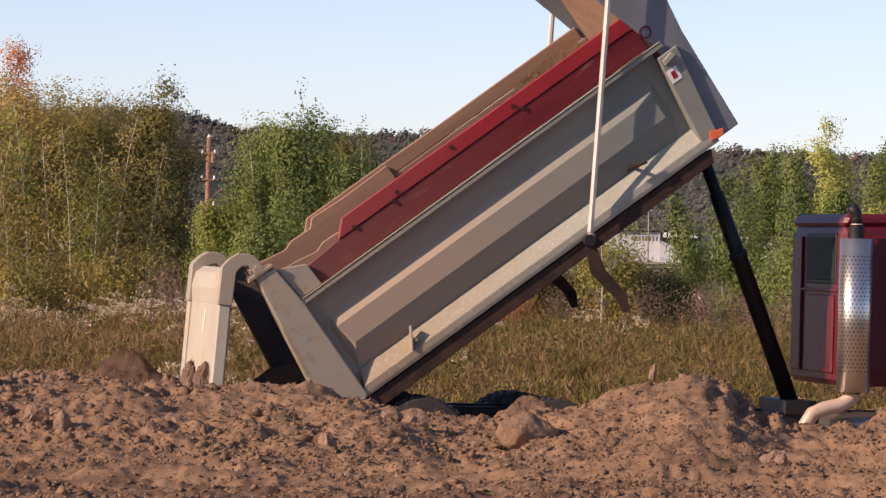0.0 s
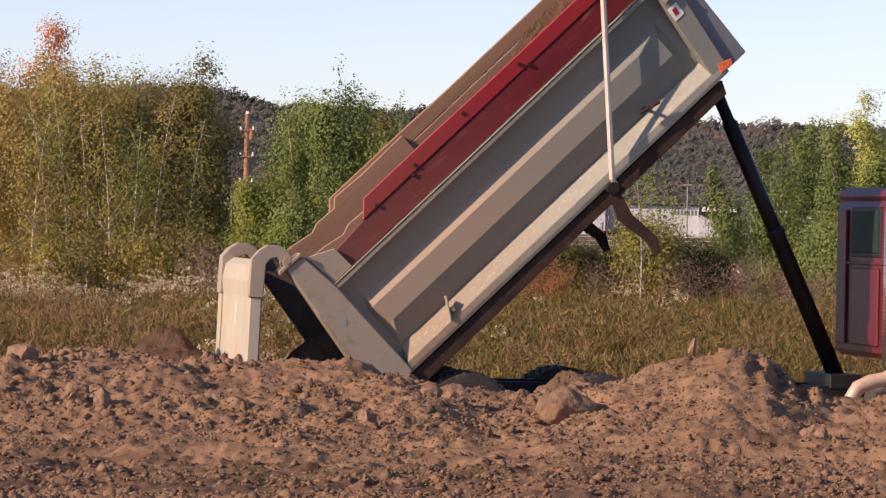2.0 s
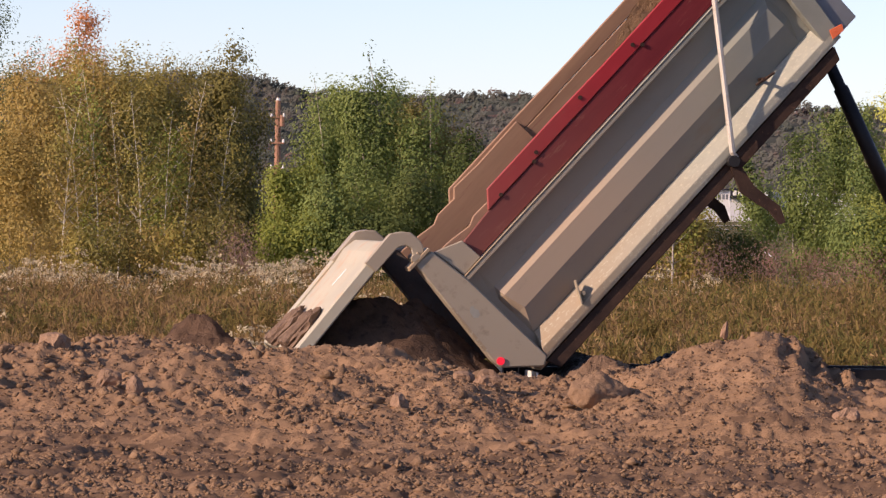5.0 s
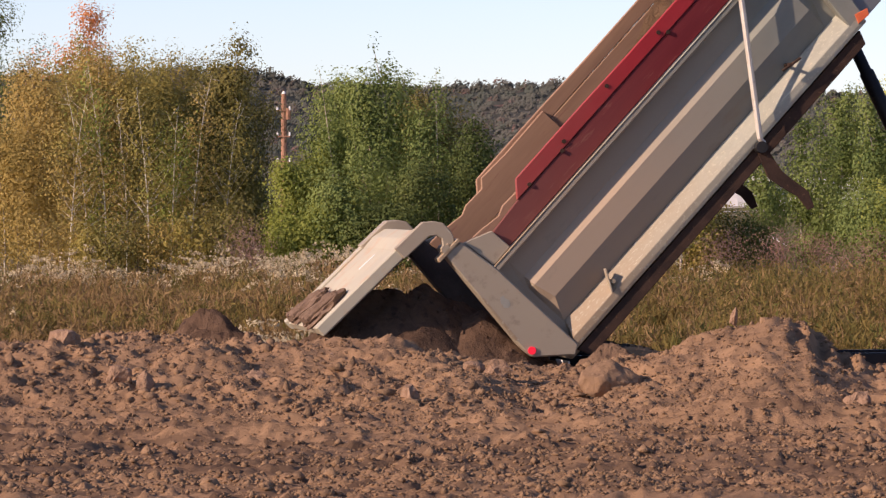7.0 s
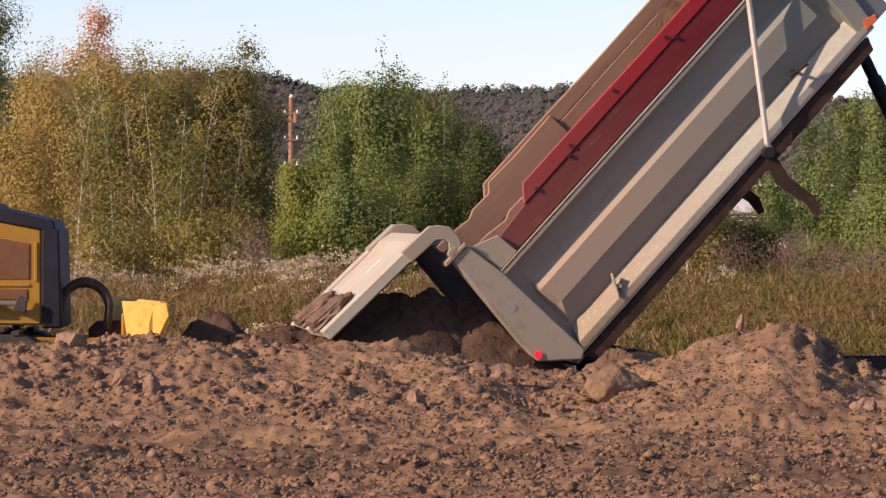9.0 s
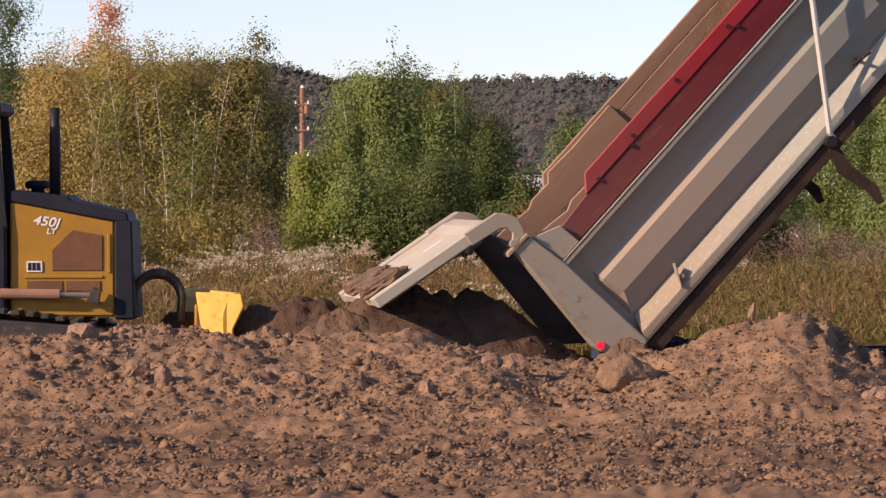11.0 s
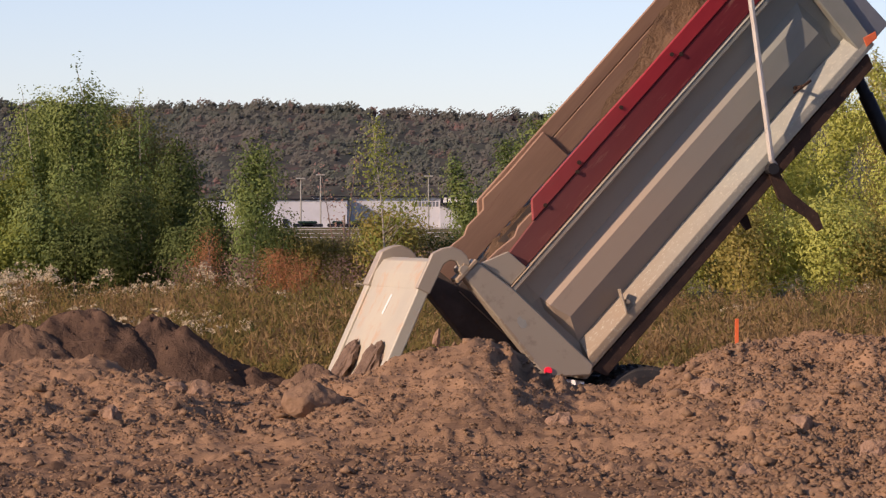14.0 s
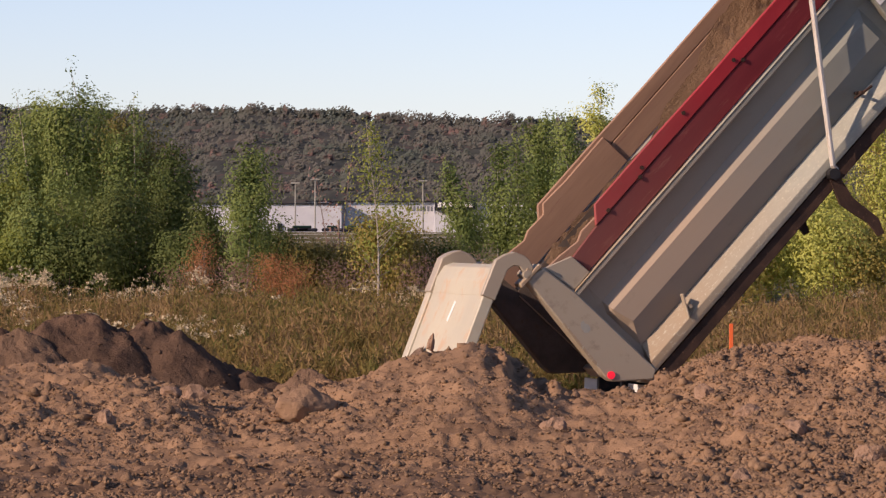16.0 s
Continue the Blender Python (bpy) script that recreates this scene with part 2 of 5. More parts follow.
ICO_V, ICO_F = np.array([v.co[:] for v in ICO.verts]), np.array([[v.index for v in f.verts] for f in ICO.faces])
ICO.free()


OCT_V = np.array([(1, 0, 0), (-1, 0, 0), (0, 1, 0), (0, -1, 0), (0, 0, 1), (0, 0, -1)], dtype=float)
OCT_F = np.array([(0, 2, 4), (2, 1, 4), (1, 3, 4), (3, 0, 4), (2, 0, 5), (1, 2, 5), (3, 1, 5), (0, 3, 5)])


def lumps(name, xyz, size, material, squash=0.7, rough=0.35, label="", category="", seed=1, cut=0.45, shape=(ICO_V, ICO_F)):
    """Many small uneven lumps in one mesh."""
    rng = np.random.default_rng(seed)
    base_v, base_f = shape
    n, k = len(xyz), len(base_v)
    r = 1 + rng.uniform(-rough, rough, (n, k, 1))
    flat = rng.normal(0, 1, (n, 1, 3))
    flat /= np.linalg.norm(flat, axis=2, keepdims=True)
    r *= 1 - cut * (((base_v[None] * flat).sum(2, keepdims=True)) > 0.45)
    ax = rng.uniform(0.6, 1.4, (n, 1, 3)) * np.array([1, 1, squash])
    ang = rng.uniform(0, 6.28, n)
    c, s = np.cos(ang)[:, None], np.sin(ang)[:, None]
    v = base_v[None] * r * ax * size[:, None, None]
    v = np.stack([v[..., 0] * c - v[..., 1] * s, v[..., 0] * s + v[..., 1] * c, v[..., 2]], -1) + xyz[:, None, :]
    f = (base_f[None] + (np.arange(n) * k)[:, None, None]).reshape(-1, 3)
    ob = from_mesh(name, np_mesh(name, v.reshape(-1, 3), f), material)
    return tagged(ob, label, category, kind="stuff")


# ---- ground ----
CREST_X = (-9, -6.37, -5.3, -4.42, -3.64, -2.86, -2.5, -2.1, -1.73, -1.24, -0.8, -0.41, 0.03, 0.34, 0.62, 0.88, 1.3, 1.6, 2.04, 2.52, 3.01, 3.84, 6)
CREST_Z = (1.34, 1.33, 1.28, 1.24, 1.24, 1.25, 1.20, 1.12, 1.09, 1.09, 1.155, 1.29, 1.385, 1.43, 1.37, 1.19, 1.09, 1.05, 1.18, 1.36, 1.45, 1.54, 1.55)


def height(x, y):
    x, y = np.asarray(x, dtype=float), np.asarray(y, dtype=float)
    near = sstep(46, 42, y) * sstep(19, 23.5, y)
    crest = np.interp(x, CREST_X, CREST_Z)
    foot = 33.2 - 1.4 * np.exp(-((x - 0.2) / 0.7) ** 2) - 4.5 * sstep(0.7, 2.6, x)
    base = 0.80 + 0.05 * fbm(x * 0.5, y * 0.5, 3) * sstep(15, 23, y)
    rise = np.clip((y - foot) / (36.4 - foot), 0, 1)
    rise = 0.6 * rise + 0.4 * rise * rise * (3 - 2 * rise)
    fall = sstep(36.5, 38.9, y)
    z = (base + (crest - base) * rise) * (1 - fall)
    rough = near * (0.35 + 0.65 * sstep(31, 34, y)) * (1 - 0.6 * fall)
    z = z + rough * (0.15 * fbm(x * 1.3, y * 1.1, 11, 3) + 0.045 * fbm(x * 4.5, y * 3.0, 5, 3))
    z = z + near * (0.03 * fbm(x * 8, y * 6, 8, 3) + 0.06 * np.maximum(0, fbm(x * 15, y * 10, 18, 3)) * (0.8 + 0.2 * sstep(34, 32, y)) + sstep(33.5, 31.5, y) * (0.03 * fbm(x * 6.5, y * 5.2, 38, 3) - 0.06 * np.maximum(0, fbm(x * 0.3, y * 3.2, 28, 3) - 0.04)))
    # broken chunks along the bank and on the new mound
    lumpy = np.maximum(sstep(32.8, 34, y) * (1 - 0.85 * np.exp(-((x - 0.15) / 0.75) ** 2) - 0.6 * np.exp(-((x + 1.7) / 0.5) ** 2)), sstep(1.3, 2.2, x)) * near * (1 - fall)
    z = z + lumpy * (0.13 * np.maximum(0, fbm(x * 3.1, y * 2.4, 14, 4) - 0.02) - 0.05 * np.maximum(0, -fbm(x * 4.3, y * 3.4, 24, 3)))
    # wheel ruts along the foot of the bank
    for c, w, d in ((30.4, 0.20, 0.11), (31.2, 0.16, 0.10), (31.8, 0.2, 0.09), (32.5, 0.15, 0.08), (28.2, 0.3, 0.06), (29.3, 0.2, 0.06), (26.6, 0.25, 0.05)):
        z = z - d * np.exp(-((y - c - 0.25 * vnoise(x * 0.3, c)) / w) ** 2) * (1 - sstep(1.0, 3.0, x)) * (1 + 0.5 * fbm(x * 5, y * 2, 2))
    for c, w, d in ((30.0, 0.22, 0.09), (30.85, 0.14, 0.09), (31.5, 0.16, 0.09), (32.15, 0.14, 0.08), (32.9, 0.12, 0.06), (27.6, 0.25, 0.06)):
        z = z + d * np.exp(-((y - c - 0.25 * vnoise(x * 0.3, c)) / w) ** 2) * (1 - sstep(0.6, 2.2, x)) * (0.7 + 1.2 * vnoise(x * 0.6, c + 3))
    # eroded gullies on the steep side of the tall mound
    z = z - 0.13 * np.exp(-((x - 0.85) / 0.38) ** 2) * np.exp(-((y - 35.9) / 0.8) ** 2) * np.abs(np.sin(x * 15 + 2.5 * vnoise(x * 3, y * 1.5))) ** 1.5
    # level site behind the bank, a little higher where the bulldozer works
    z = z + 0.5 * sstep(-5.2, -5.9, x) * sstep(39.5, 41.5, y) * sstep(50, 46, y)
    z = z + 0.014 * near * (hash2(np.floor(x * 91), np.floor(y * 83), 6) - 0.5)
    return z + 0.03 * fbm(x * 0.2, y * 0.2, 4) * sstep(40, 60, y)


def lines(lo, hi, step, far_lo, far_hi, grow=1.22):
    a, s, out = lo, step, list(np.arange(lo, hi + 1e-6, step))
    v = hi
    while v < far_hi:
        s *= grow
        v += s
        out.append(v)
    s, v = step, lo
    while v > far_lo:
        s *= grow
        v -= s
        out.insert(0, v)
    return np.array(out)


def ground():
    xs, ys = lines(-8.6, 5.0, 0.028, -3500, 3500), lines(24.0, 38.2, 0.034, -300, 4600)
    X, Y = np.meshgrid(xs, ys)
    Z = height(X, Y)
    n, m = len(xs), len(ys)
    i = (np.arange(m - 1)[:, None] * n + np.arange(n - 1)[None, :]).ravel()
    index = (np.repeat(ys[:-1], n - 1) > 57).astype(int) + (np.repeat(ys[:-1], n - 1) > 108).astype(int)
    # damp earth pressed into the wheel tracks
    fx, fy = X[:-1, :-1].ravel(), Y[:-1, :-1].ravel()
    press = sum(np.exp(-((fy - c - 0.25 * vnoise(fx * 0.3, c)) / w) ** 2) for c, w in ((32.6, 0.16), (31.7, 0.2), (31.0, 0.12), (30.3, 0.22), (29.0, 0.4), (27.2, 0.5)))
    press = press * (1 - sstep(0.8, 2.4, fx)) + 1.1 * fbm(fx * 0.22, fy * 3.6, 91) + 0.3 * fbm(fx * 6, fy * 5, 95, 3)
    index = np.where((press > 0.72 - 0.62 * sstep(32.4, 30.2, fy) * (1 - sstep(1.0, 2.6, fx))) & (fy < 34.5) & (fy > 24), 3, index)
    me = np_mesh("ground", np.stack([X, Y, Z], -1).reshape(-1, 3), np.stack([i, i + 1, i + n + 1, i + n], 1), index)
    ob = from_mesh("ground", me, ["soil", "straw", "meadow", "damp"])
    return tagged(ob, "reddish-brown bare earth with ruts, a bank and a field beyond", "ground", kind="structure")


ground()

def clods():
    rng = np.random.default_rng(4)
    n = 88000
    y = 24 + 13.2 * rng.random(n) ** 0.8
    x = y * np.tan(np.radians(rng.uniform(-10.9, 6.9, n)))
    band = sstep(33.6, 32.6, y) * (1 - sstep(1.2, 2.4, x))
    keep = (fbm(x * 0.7, y * 0.7, 21) * (1 - 0.6 * band) + 1.5 * band * fbm(x * 0.13, y * 2.3, 22, 3) + 0.25 * sstep(31.5, 34, y) + 0.2 * sstep(1, 2.5, x) - 0.2 * np.exp(-((x - 0.1) / 0.7) ** 2) * sstep(32.5, 33.5, y) + rng.uniform(-0.4, 0.4, n)) > -0.1
    x, y = x[keep], y[keep]
    size = 0.007 + 0.012 * rng.random(len(x)) ** 2 + 0.03 * rng.random(len(x)) ** 26
    size *= 1.0 + 0.35 * sstep(32, 30, y) + 0.4 * sstep(1.2, 2.4, x)
    z = height(x, y) + size * 0.08
    lumps("soil_clods", np.stack([x, y, z], 1), size, "clod", label="loose dry brown soil clods and stones on the bank", category="soil", seed=9, cut=0.2, shape=(OCT_V, OCT_F))
    n = 9500
    y = 24.5 + 12.4 * rng.random(n) ** 0.7
    x = y * np.tan(np.radians(rng.uniform(-10.9, 6.9, n)))
    keep = fbm(x * 0.9, y * 0.9, 61) + 0.3 * sstep(1.2, 2.6, x) + 0.12 * sstep(33, 35, y) - 0.5 * np.exp(-((x - 0.1) / 0.7) ** 2) * sstep(32.5, 33.5, y) + rng.uniform(-0.3, 0.3, n) > 0.26
    x, y = x[keep], y[keep]
    size = 0.014 + 0.012 * rng.random(len(x)) + 0.05 * rng.random(len(x)) ** 14
    lumps("large_clods", np.stack([x, y, height(x, y) - size * 0.05], 1), size, "clod", 0.75, 0.42, "angular brown clods and stones scattered over the bank", "soil", 19)
    # fist to head sized clods along the bank and on the new mound
    n = 2600
    y = 33.4 + 3.2 * rng.random(n) ** 0.8
    x = rng.uniform(-8.2, 4.2, n)
    y = np.where(x > 1.2, 28.5 + 8 * rng.random(n), y)
    keep = fbm(x * 1.1, y * 1.1, 81) + 0.15 * sstep(-2.2, -3.2, x) + 0.1 * sstep(1.0, 1.8, x) - 0.35 * np.exp(-((x - 0.1) / 0.6) ** 2) + rng.uniform(-0.3, 0.3, n) > 0.16
    x, y = x[keep], y[keep]
    size = 0.024 + 0.05 * rng.random(len(x)) ** 2.2
    lumps("bank_clods", np.stack([x, y, height(x, y) - size * 0.1], 1), size, "clod", 0.75, 0.42, "broken clods of dry earth heaped along the bank", "soil", 29, 0.5)


clods()


def stone(name, x, y, r, squash=(1, 1, 0.8), material="rock", label="", category="rock", seed=0, lift=0.25, turn=0, face=0.56):
    bm = bmesh.new()
    bmesh.ops.create_icosphere(bm, subdivisions=3 if face < 0.65 else 5, radius=1)
    rng = random.Random(seed)
    cuts = [Vector((rng.gauss(0, 1), rng.gauss(0, 1), rng.gauss(0, 1))).normalized() for _ in range(12)]
    for v in bm.verts:
        for c in cuts:
            d = v.co.dot(c) - face
            if d > 0:
                v.co -= c * d * 0.85
        v.co += v.co.normalized() * (noise.fractal(v.co * (1.6 if face < 0.65 else 2.4) + Vector((seed * 3.1, 0, 0)), 0.9, 2.0, 4 if face < 0.65 else 7) * (0.22 if face < 0.65 else 0.06))
        v.co = Vector((v.co.x * squash[0], v.co.y * squash[1], v.co.z * squash[2])) * r
    me = bpy.data.meshes.new(name)
    bm.to_mesh(me)
    bm.free()
    ob = from_mesh(name, me, material)
    ob.matrix_world = pose(x, y, float(height(x, y)) + r * squash[2] * lift, 0, 0, turn)
    if face > 0.65:
        smooth(ob)
    tagged(ob, label or "brown weathered rock half buried in the soil bank", category, "rocks on the bank")
    return ob


# boulder and rocks on the bank
for x, y, r, sq, s, tn in ((-1.06, 34.8, 0.25, (1.12, 0.9, 0.95), 6, 20), (-5.72, 35.7, 0.17, (1, 0.8, 0.95), 5, 0), (-5.1, 34.6, 0.14, (1.1, 0.8, 0.8), 7, 40),
                           (-4.0, 35.0, 0.12, (1.2, 0.8, 0.9), 8, 10), (-4.85, 34.3, 0.11, (0.7, 0.8, 1.2), 9, 70), (-1.98, 35.0, 0.12, (1.1, 0.9, 0.8), 11, 0),
                           (-2.2, 35.4, 0.10, (1.3, 0.9, 0.7), 12, 30), (-2.62, 33.8, 0.10, (1, 1, 0.9), 13, 0), (2.20, 33.9, 0.11, (1.1, 1, 0.9), 15, 60),
                           (2.45, 32.6, 0.12, (1.2, 1, 0.7), 16, 10), (0.95, 33.4, 0.12, (1, 1, 0.9), 17, 20), (3.05, 29.6, 0.14, (1, 1, 0.9), 18, 0), (2.1, 28.6, 0.09, (1.2, 1, 0.8), 19, 0),
                           (2.7, 31.3, 0.11, (1, 1, 0.9), 22, 0), (1.75, 30.3, 0.09, (1, 1, 0.9), 23, 0)):
    stone("rock", x, y, r, sq, "boulder" if r > 0.2 else "rock", seed=s, turn=tn, face=0.72 if r > 0.2 else 0.60)
stone("pebble", 0.26, 30.6, 0.028, material="rock", label="small pinkish stone on the soil", seed=31)
stone("upright_stone", -0.02, 36.45, 0.07, (0.6, 0.6, 1.5), seed=33, label="small upright clod standing on the mound's crest", lift=0.8)


# ---- distance ----
LENS = 784 / math.tan(radians(6.0))


def across(u, d):
    """The x of a direction (u, counted from the picture's middle at rest) at the distance d."""
    return (u - 784) / LENS * d


RIDGE_U = (-1500, -300, -110, -60, 10, 40, 280, 350, 450, 640, 760, 900, 1100, 1300, 2300)
RIDGE_A = (190, 215, 226, 216, 200, 188, 190, 196, 196, 188, 178, 174, 172, 175, 190)


def ridge():
    rng = np.random.default_rng(7)
    D = 1900.0

    def slope(u, k):
        d = D - 700 * (1 - k)
        z = EYE + np.interp(u, RIDGE_U, RIDGE_A) / LENS * D * k
        return across(u, d), d, z + 1.0 * fbm(u * 0.03, k * 14, 71, 4)
    us, ks = np.linspace(-1500, 2300, 620), np.linspace(0, 1, 64)
    U, K = np.meshgrid(us, ks)
    x, d, z = slope(U, K)
    n, m = len(us), len(ks)
    i = (np.arange(m - 1)[:, None] * n + np.arange(n - 1)[None, :]).ravel()
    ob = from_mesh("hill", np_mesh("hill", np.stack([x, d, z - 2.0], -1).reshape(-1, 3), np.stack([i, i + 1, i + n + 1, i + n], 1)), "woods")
    tagged(smooth(ob), "long hill covered with dark autumn woods greyed for haze", "hill", kind="structure")
    # crowns over the slope and uneven along the ridge, each a rounded cloud of leaf sprays
    n, q = 6500, 36
    u = rng.uniform(-700, 1750, n)
    k = np.where(rng.random(n) < 0.2, 1 - 0.02 * rng.random(n), rng.random(n) ** 0.8)
    x, d, z = slope(u, k)
    crest = k > 0.984
    size = rng.uniform(1.3, 2.6, n) * (1 + 0.55 * crest * sstep(-0.05, 0.12, fbm(u * 0.045, 0 * u, 73)))
    z = z - 0.6 + size * (rng.uniform(-0.7, 0.3, n) - 0.7 * (1 - crest))
    out = rng.normal(0, 1, (n * q, 3))
    out /= np.linalg.norm(out, axis=1)[:, None]
    c = np.repeat(np.stack([x, d, z], 1), q, 0) + out * np.repeat(size, q)[:, None] * rng.uniform(0.5, 1.05, (n * q, 1)) * np.array([0.9, 0.9, 1.25])
    # sprays mostly face one way, which flattens their shading like haze
    nor = 0.22 * out + np.array([-0.5, -0.55, 0.55]) + rng.normal(0, 0.12, (n * q, 3))
    nor /= np.linalg.norm(nor, axis=1)[:, None]
    a = np.cross(nor, rng.normal(0, 1, (n * q, 3)))
    a /= np.linalg.norm(a, axis=1)[:, None]
    b = np.cross(nor, a)
    s = rng.uniform(0.45, 0.95, (n * q, 1))
    v = np.stack([c - a * s - b * s * 0.7, c + a * s, c - a * s * 0.4 + b * s], 1).reshape(-1, 3)
    ob = from_mesh("hazed_far_woods", np_mesh("hazed_far_woods", v, np.arange(n * q * 3).reshape(-1, 3)), "woods")
    tagged(ob, "crowns of the distant autumn woods greyed for haze", "woods", kind="stuff")


ridge()


def store():
    """The long white store beyond the field."""
    D = 900.0
    s = D / LENS
    o = thing("store_building", pose(0, D, 0), "long white flat-roofed store with a dark sign panel", "building")

    def wall(name, u0, u1, a0, a1, y0, y1, material, label=""):
        part(name, box(bmesh.new(), across(u0, D), across(u1, D), y0, y1, EYE + a0 * s, EYE + a1 * s, bevel=0.05), material, o, label)
    wall("wall", 300, 622, -22, 28, 0, 20, "store_white")
    wall("wall", 560, 800, -22, 33, 6, 24, "store_white")
    wall("wall", 786, 1010, -22, 30, 3, 24, "store_white")
    wall("roof", 296, 626, 28, 30, -0.5, 20, "navy")
    wall("roof", 556, 804, 33, 35, 5, 24, "navy")
    wall("sign_panel", 787, 862, 18, 37, -0.4, 3, "navy", "dark sign panel")
    for i in range(7):
        wall("sign_bar", 792 + i * 9.2, 798.5 + i * 9.2, 23, 32, -0.7, -0.4, "white", "white bar of the sign")
    for i in range(7):
        wall("sign_bar", 742 + i * 6.2, 746.5 + i * 6.2, 16, 25, 2.6, 3.0, "blue", "grey bar of the sign")
    for u in (508, 700, 900):
        wall("door", u, u + 9, -20, -6, -0.3, 0, "navy", "dark doorway")
    for u, h in ((540, 60), (575, 66), (766, 64)):
        p = thing("lamp_post", pose(across(u, D - 60), D - 60, 0), "tall grey car-park lamp post", "lamp post", "lamp posts")
        part("post", tube(bmesh.new(), [(0, 0, 0), (0, 0, EYE + h * s)], [0.20, 0.12], 6), "scrape", p)
        part("lamp_head", box(bmesh.new(), -0.9, 0.9, -0.3, 0.3, EYE + h * s, EYE + h * s + 0.3, bevel=0.05), "scrape", p)
    for u in (545, 560, 606, 640, 700):
        c = thing("parked_car", pose(across(u, D - 90), D - 90, 0), "dark parked car in front of the store", "car", "parked cars")
        part("body", box(bmesh.new(), -2.1, 2.1, -0.9, 0.9, 0.35, 1.0, bevel=0.2), "navy", c)
        part("cabin", box(bmesh.new(), -1.2, 1.0, -0.8, 0.8, 0.95, 1.5, bevel=0.25), "glass", c)


store()


def shed():
    D = 165.0
    o = thing("shed", pose(across(843, D), D, 0), "small dark shed with a grey pitched roof behind the weeds", "shed")
    part("wall", box(bmesh.new(), -0.62, 0.62, -0.6, 0.6, 0, 0.62, bevel=0.02), "timber", o)
    part("roof", slab([(-0.78, 0.58), (0, 1.0), (0.78, 0.58), (0.74, 0.52), (0, 0.92), (-0.74, 0.52)], -0.75, 0.75, 0), "blue", o)
    part("gable_trim", slab([(-0.78, 0.55), (0, 0.97), (0.78, 0.55), (0.76, 0.50), (0, 0.90), (-0.76, 0.50)], -0.78, -0.752, 0), "white", o, "white gable board")


shed()


def utility_pole():
    D = 260.0
    o = thing("utility_pole", pose(across(-17, D), D, 0), "brown timber utility pole with crossarms and insulators", "utility pole")
    top = EYE + 181 / LENS * D
    part("pole", tube(bmesh.new(), [(0, 0, 0), (0, 0, top)], [0.24, 0.17], 10), "timber", o)
    for dz in (1.0, 2.6, 4.2):
        a = part("crossarm", box(bmesh.new(), -0.42, 0.42, -0.24, -0.14, top - dz - 0.1, top - dz, bevel=0.02), "timber", o)
        for x in (-0.38, 0.38):
            part("insulator", tube(bmesh.new(), [(x, -0.19, top - dz), (x, -0.19, top - dz + 0.22)], [0.09, 0.05], 8), "white", a, "white insulator")
    part("transformer", tube(bmesh.new(), [(0.28, -0.1, top - 1.6), (0.28, -0.1, top - 0.9)], 0.16, 10), "timber", o)
    part("cap", tube(bmesh.new(), [(0, 0, top), (0, 0, top + 0.18)], [0.15, 0.08], 8), "white", o)
    w = thing("power_line", pose(0, 0, 0), "thin pale overhead wires crossing the field", "power line")
    for k in range(3):
        z = 1.25 - 0.35 * k
        part("wire", tube(bmesh.new(), [(across(480, 380), 380, z), (across(760, 380), 380, z + 0.12), (across(1300, 380), 380, z + 0.5)], 0.014, 5), "white", w)
    for u in (480, 617, 1300):
        part("post", tube(bmesh.new(), [(across(u, 380), 380, 0), (across(u, 380), 380, 2.6)], 0.09, 6), "twig", w)


utility_pole()


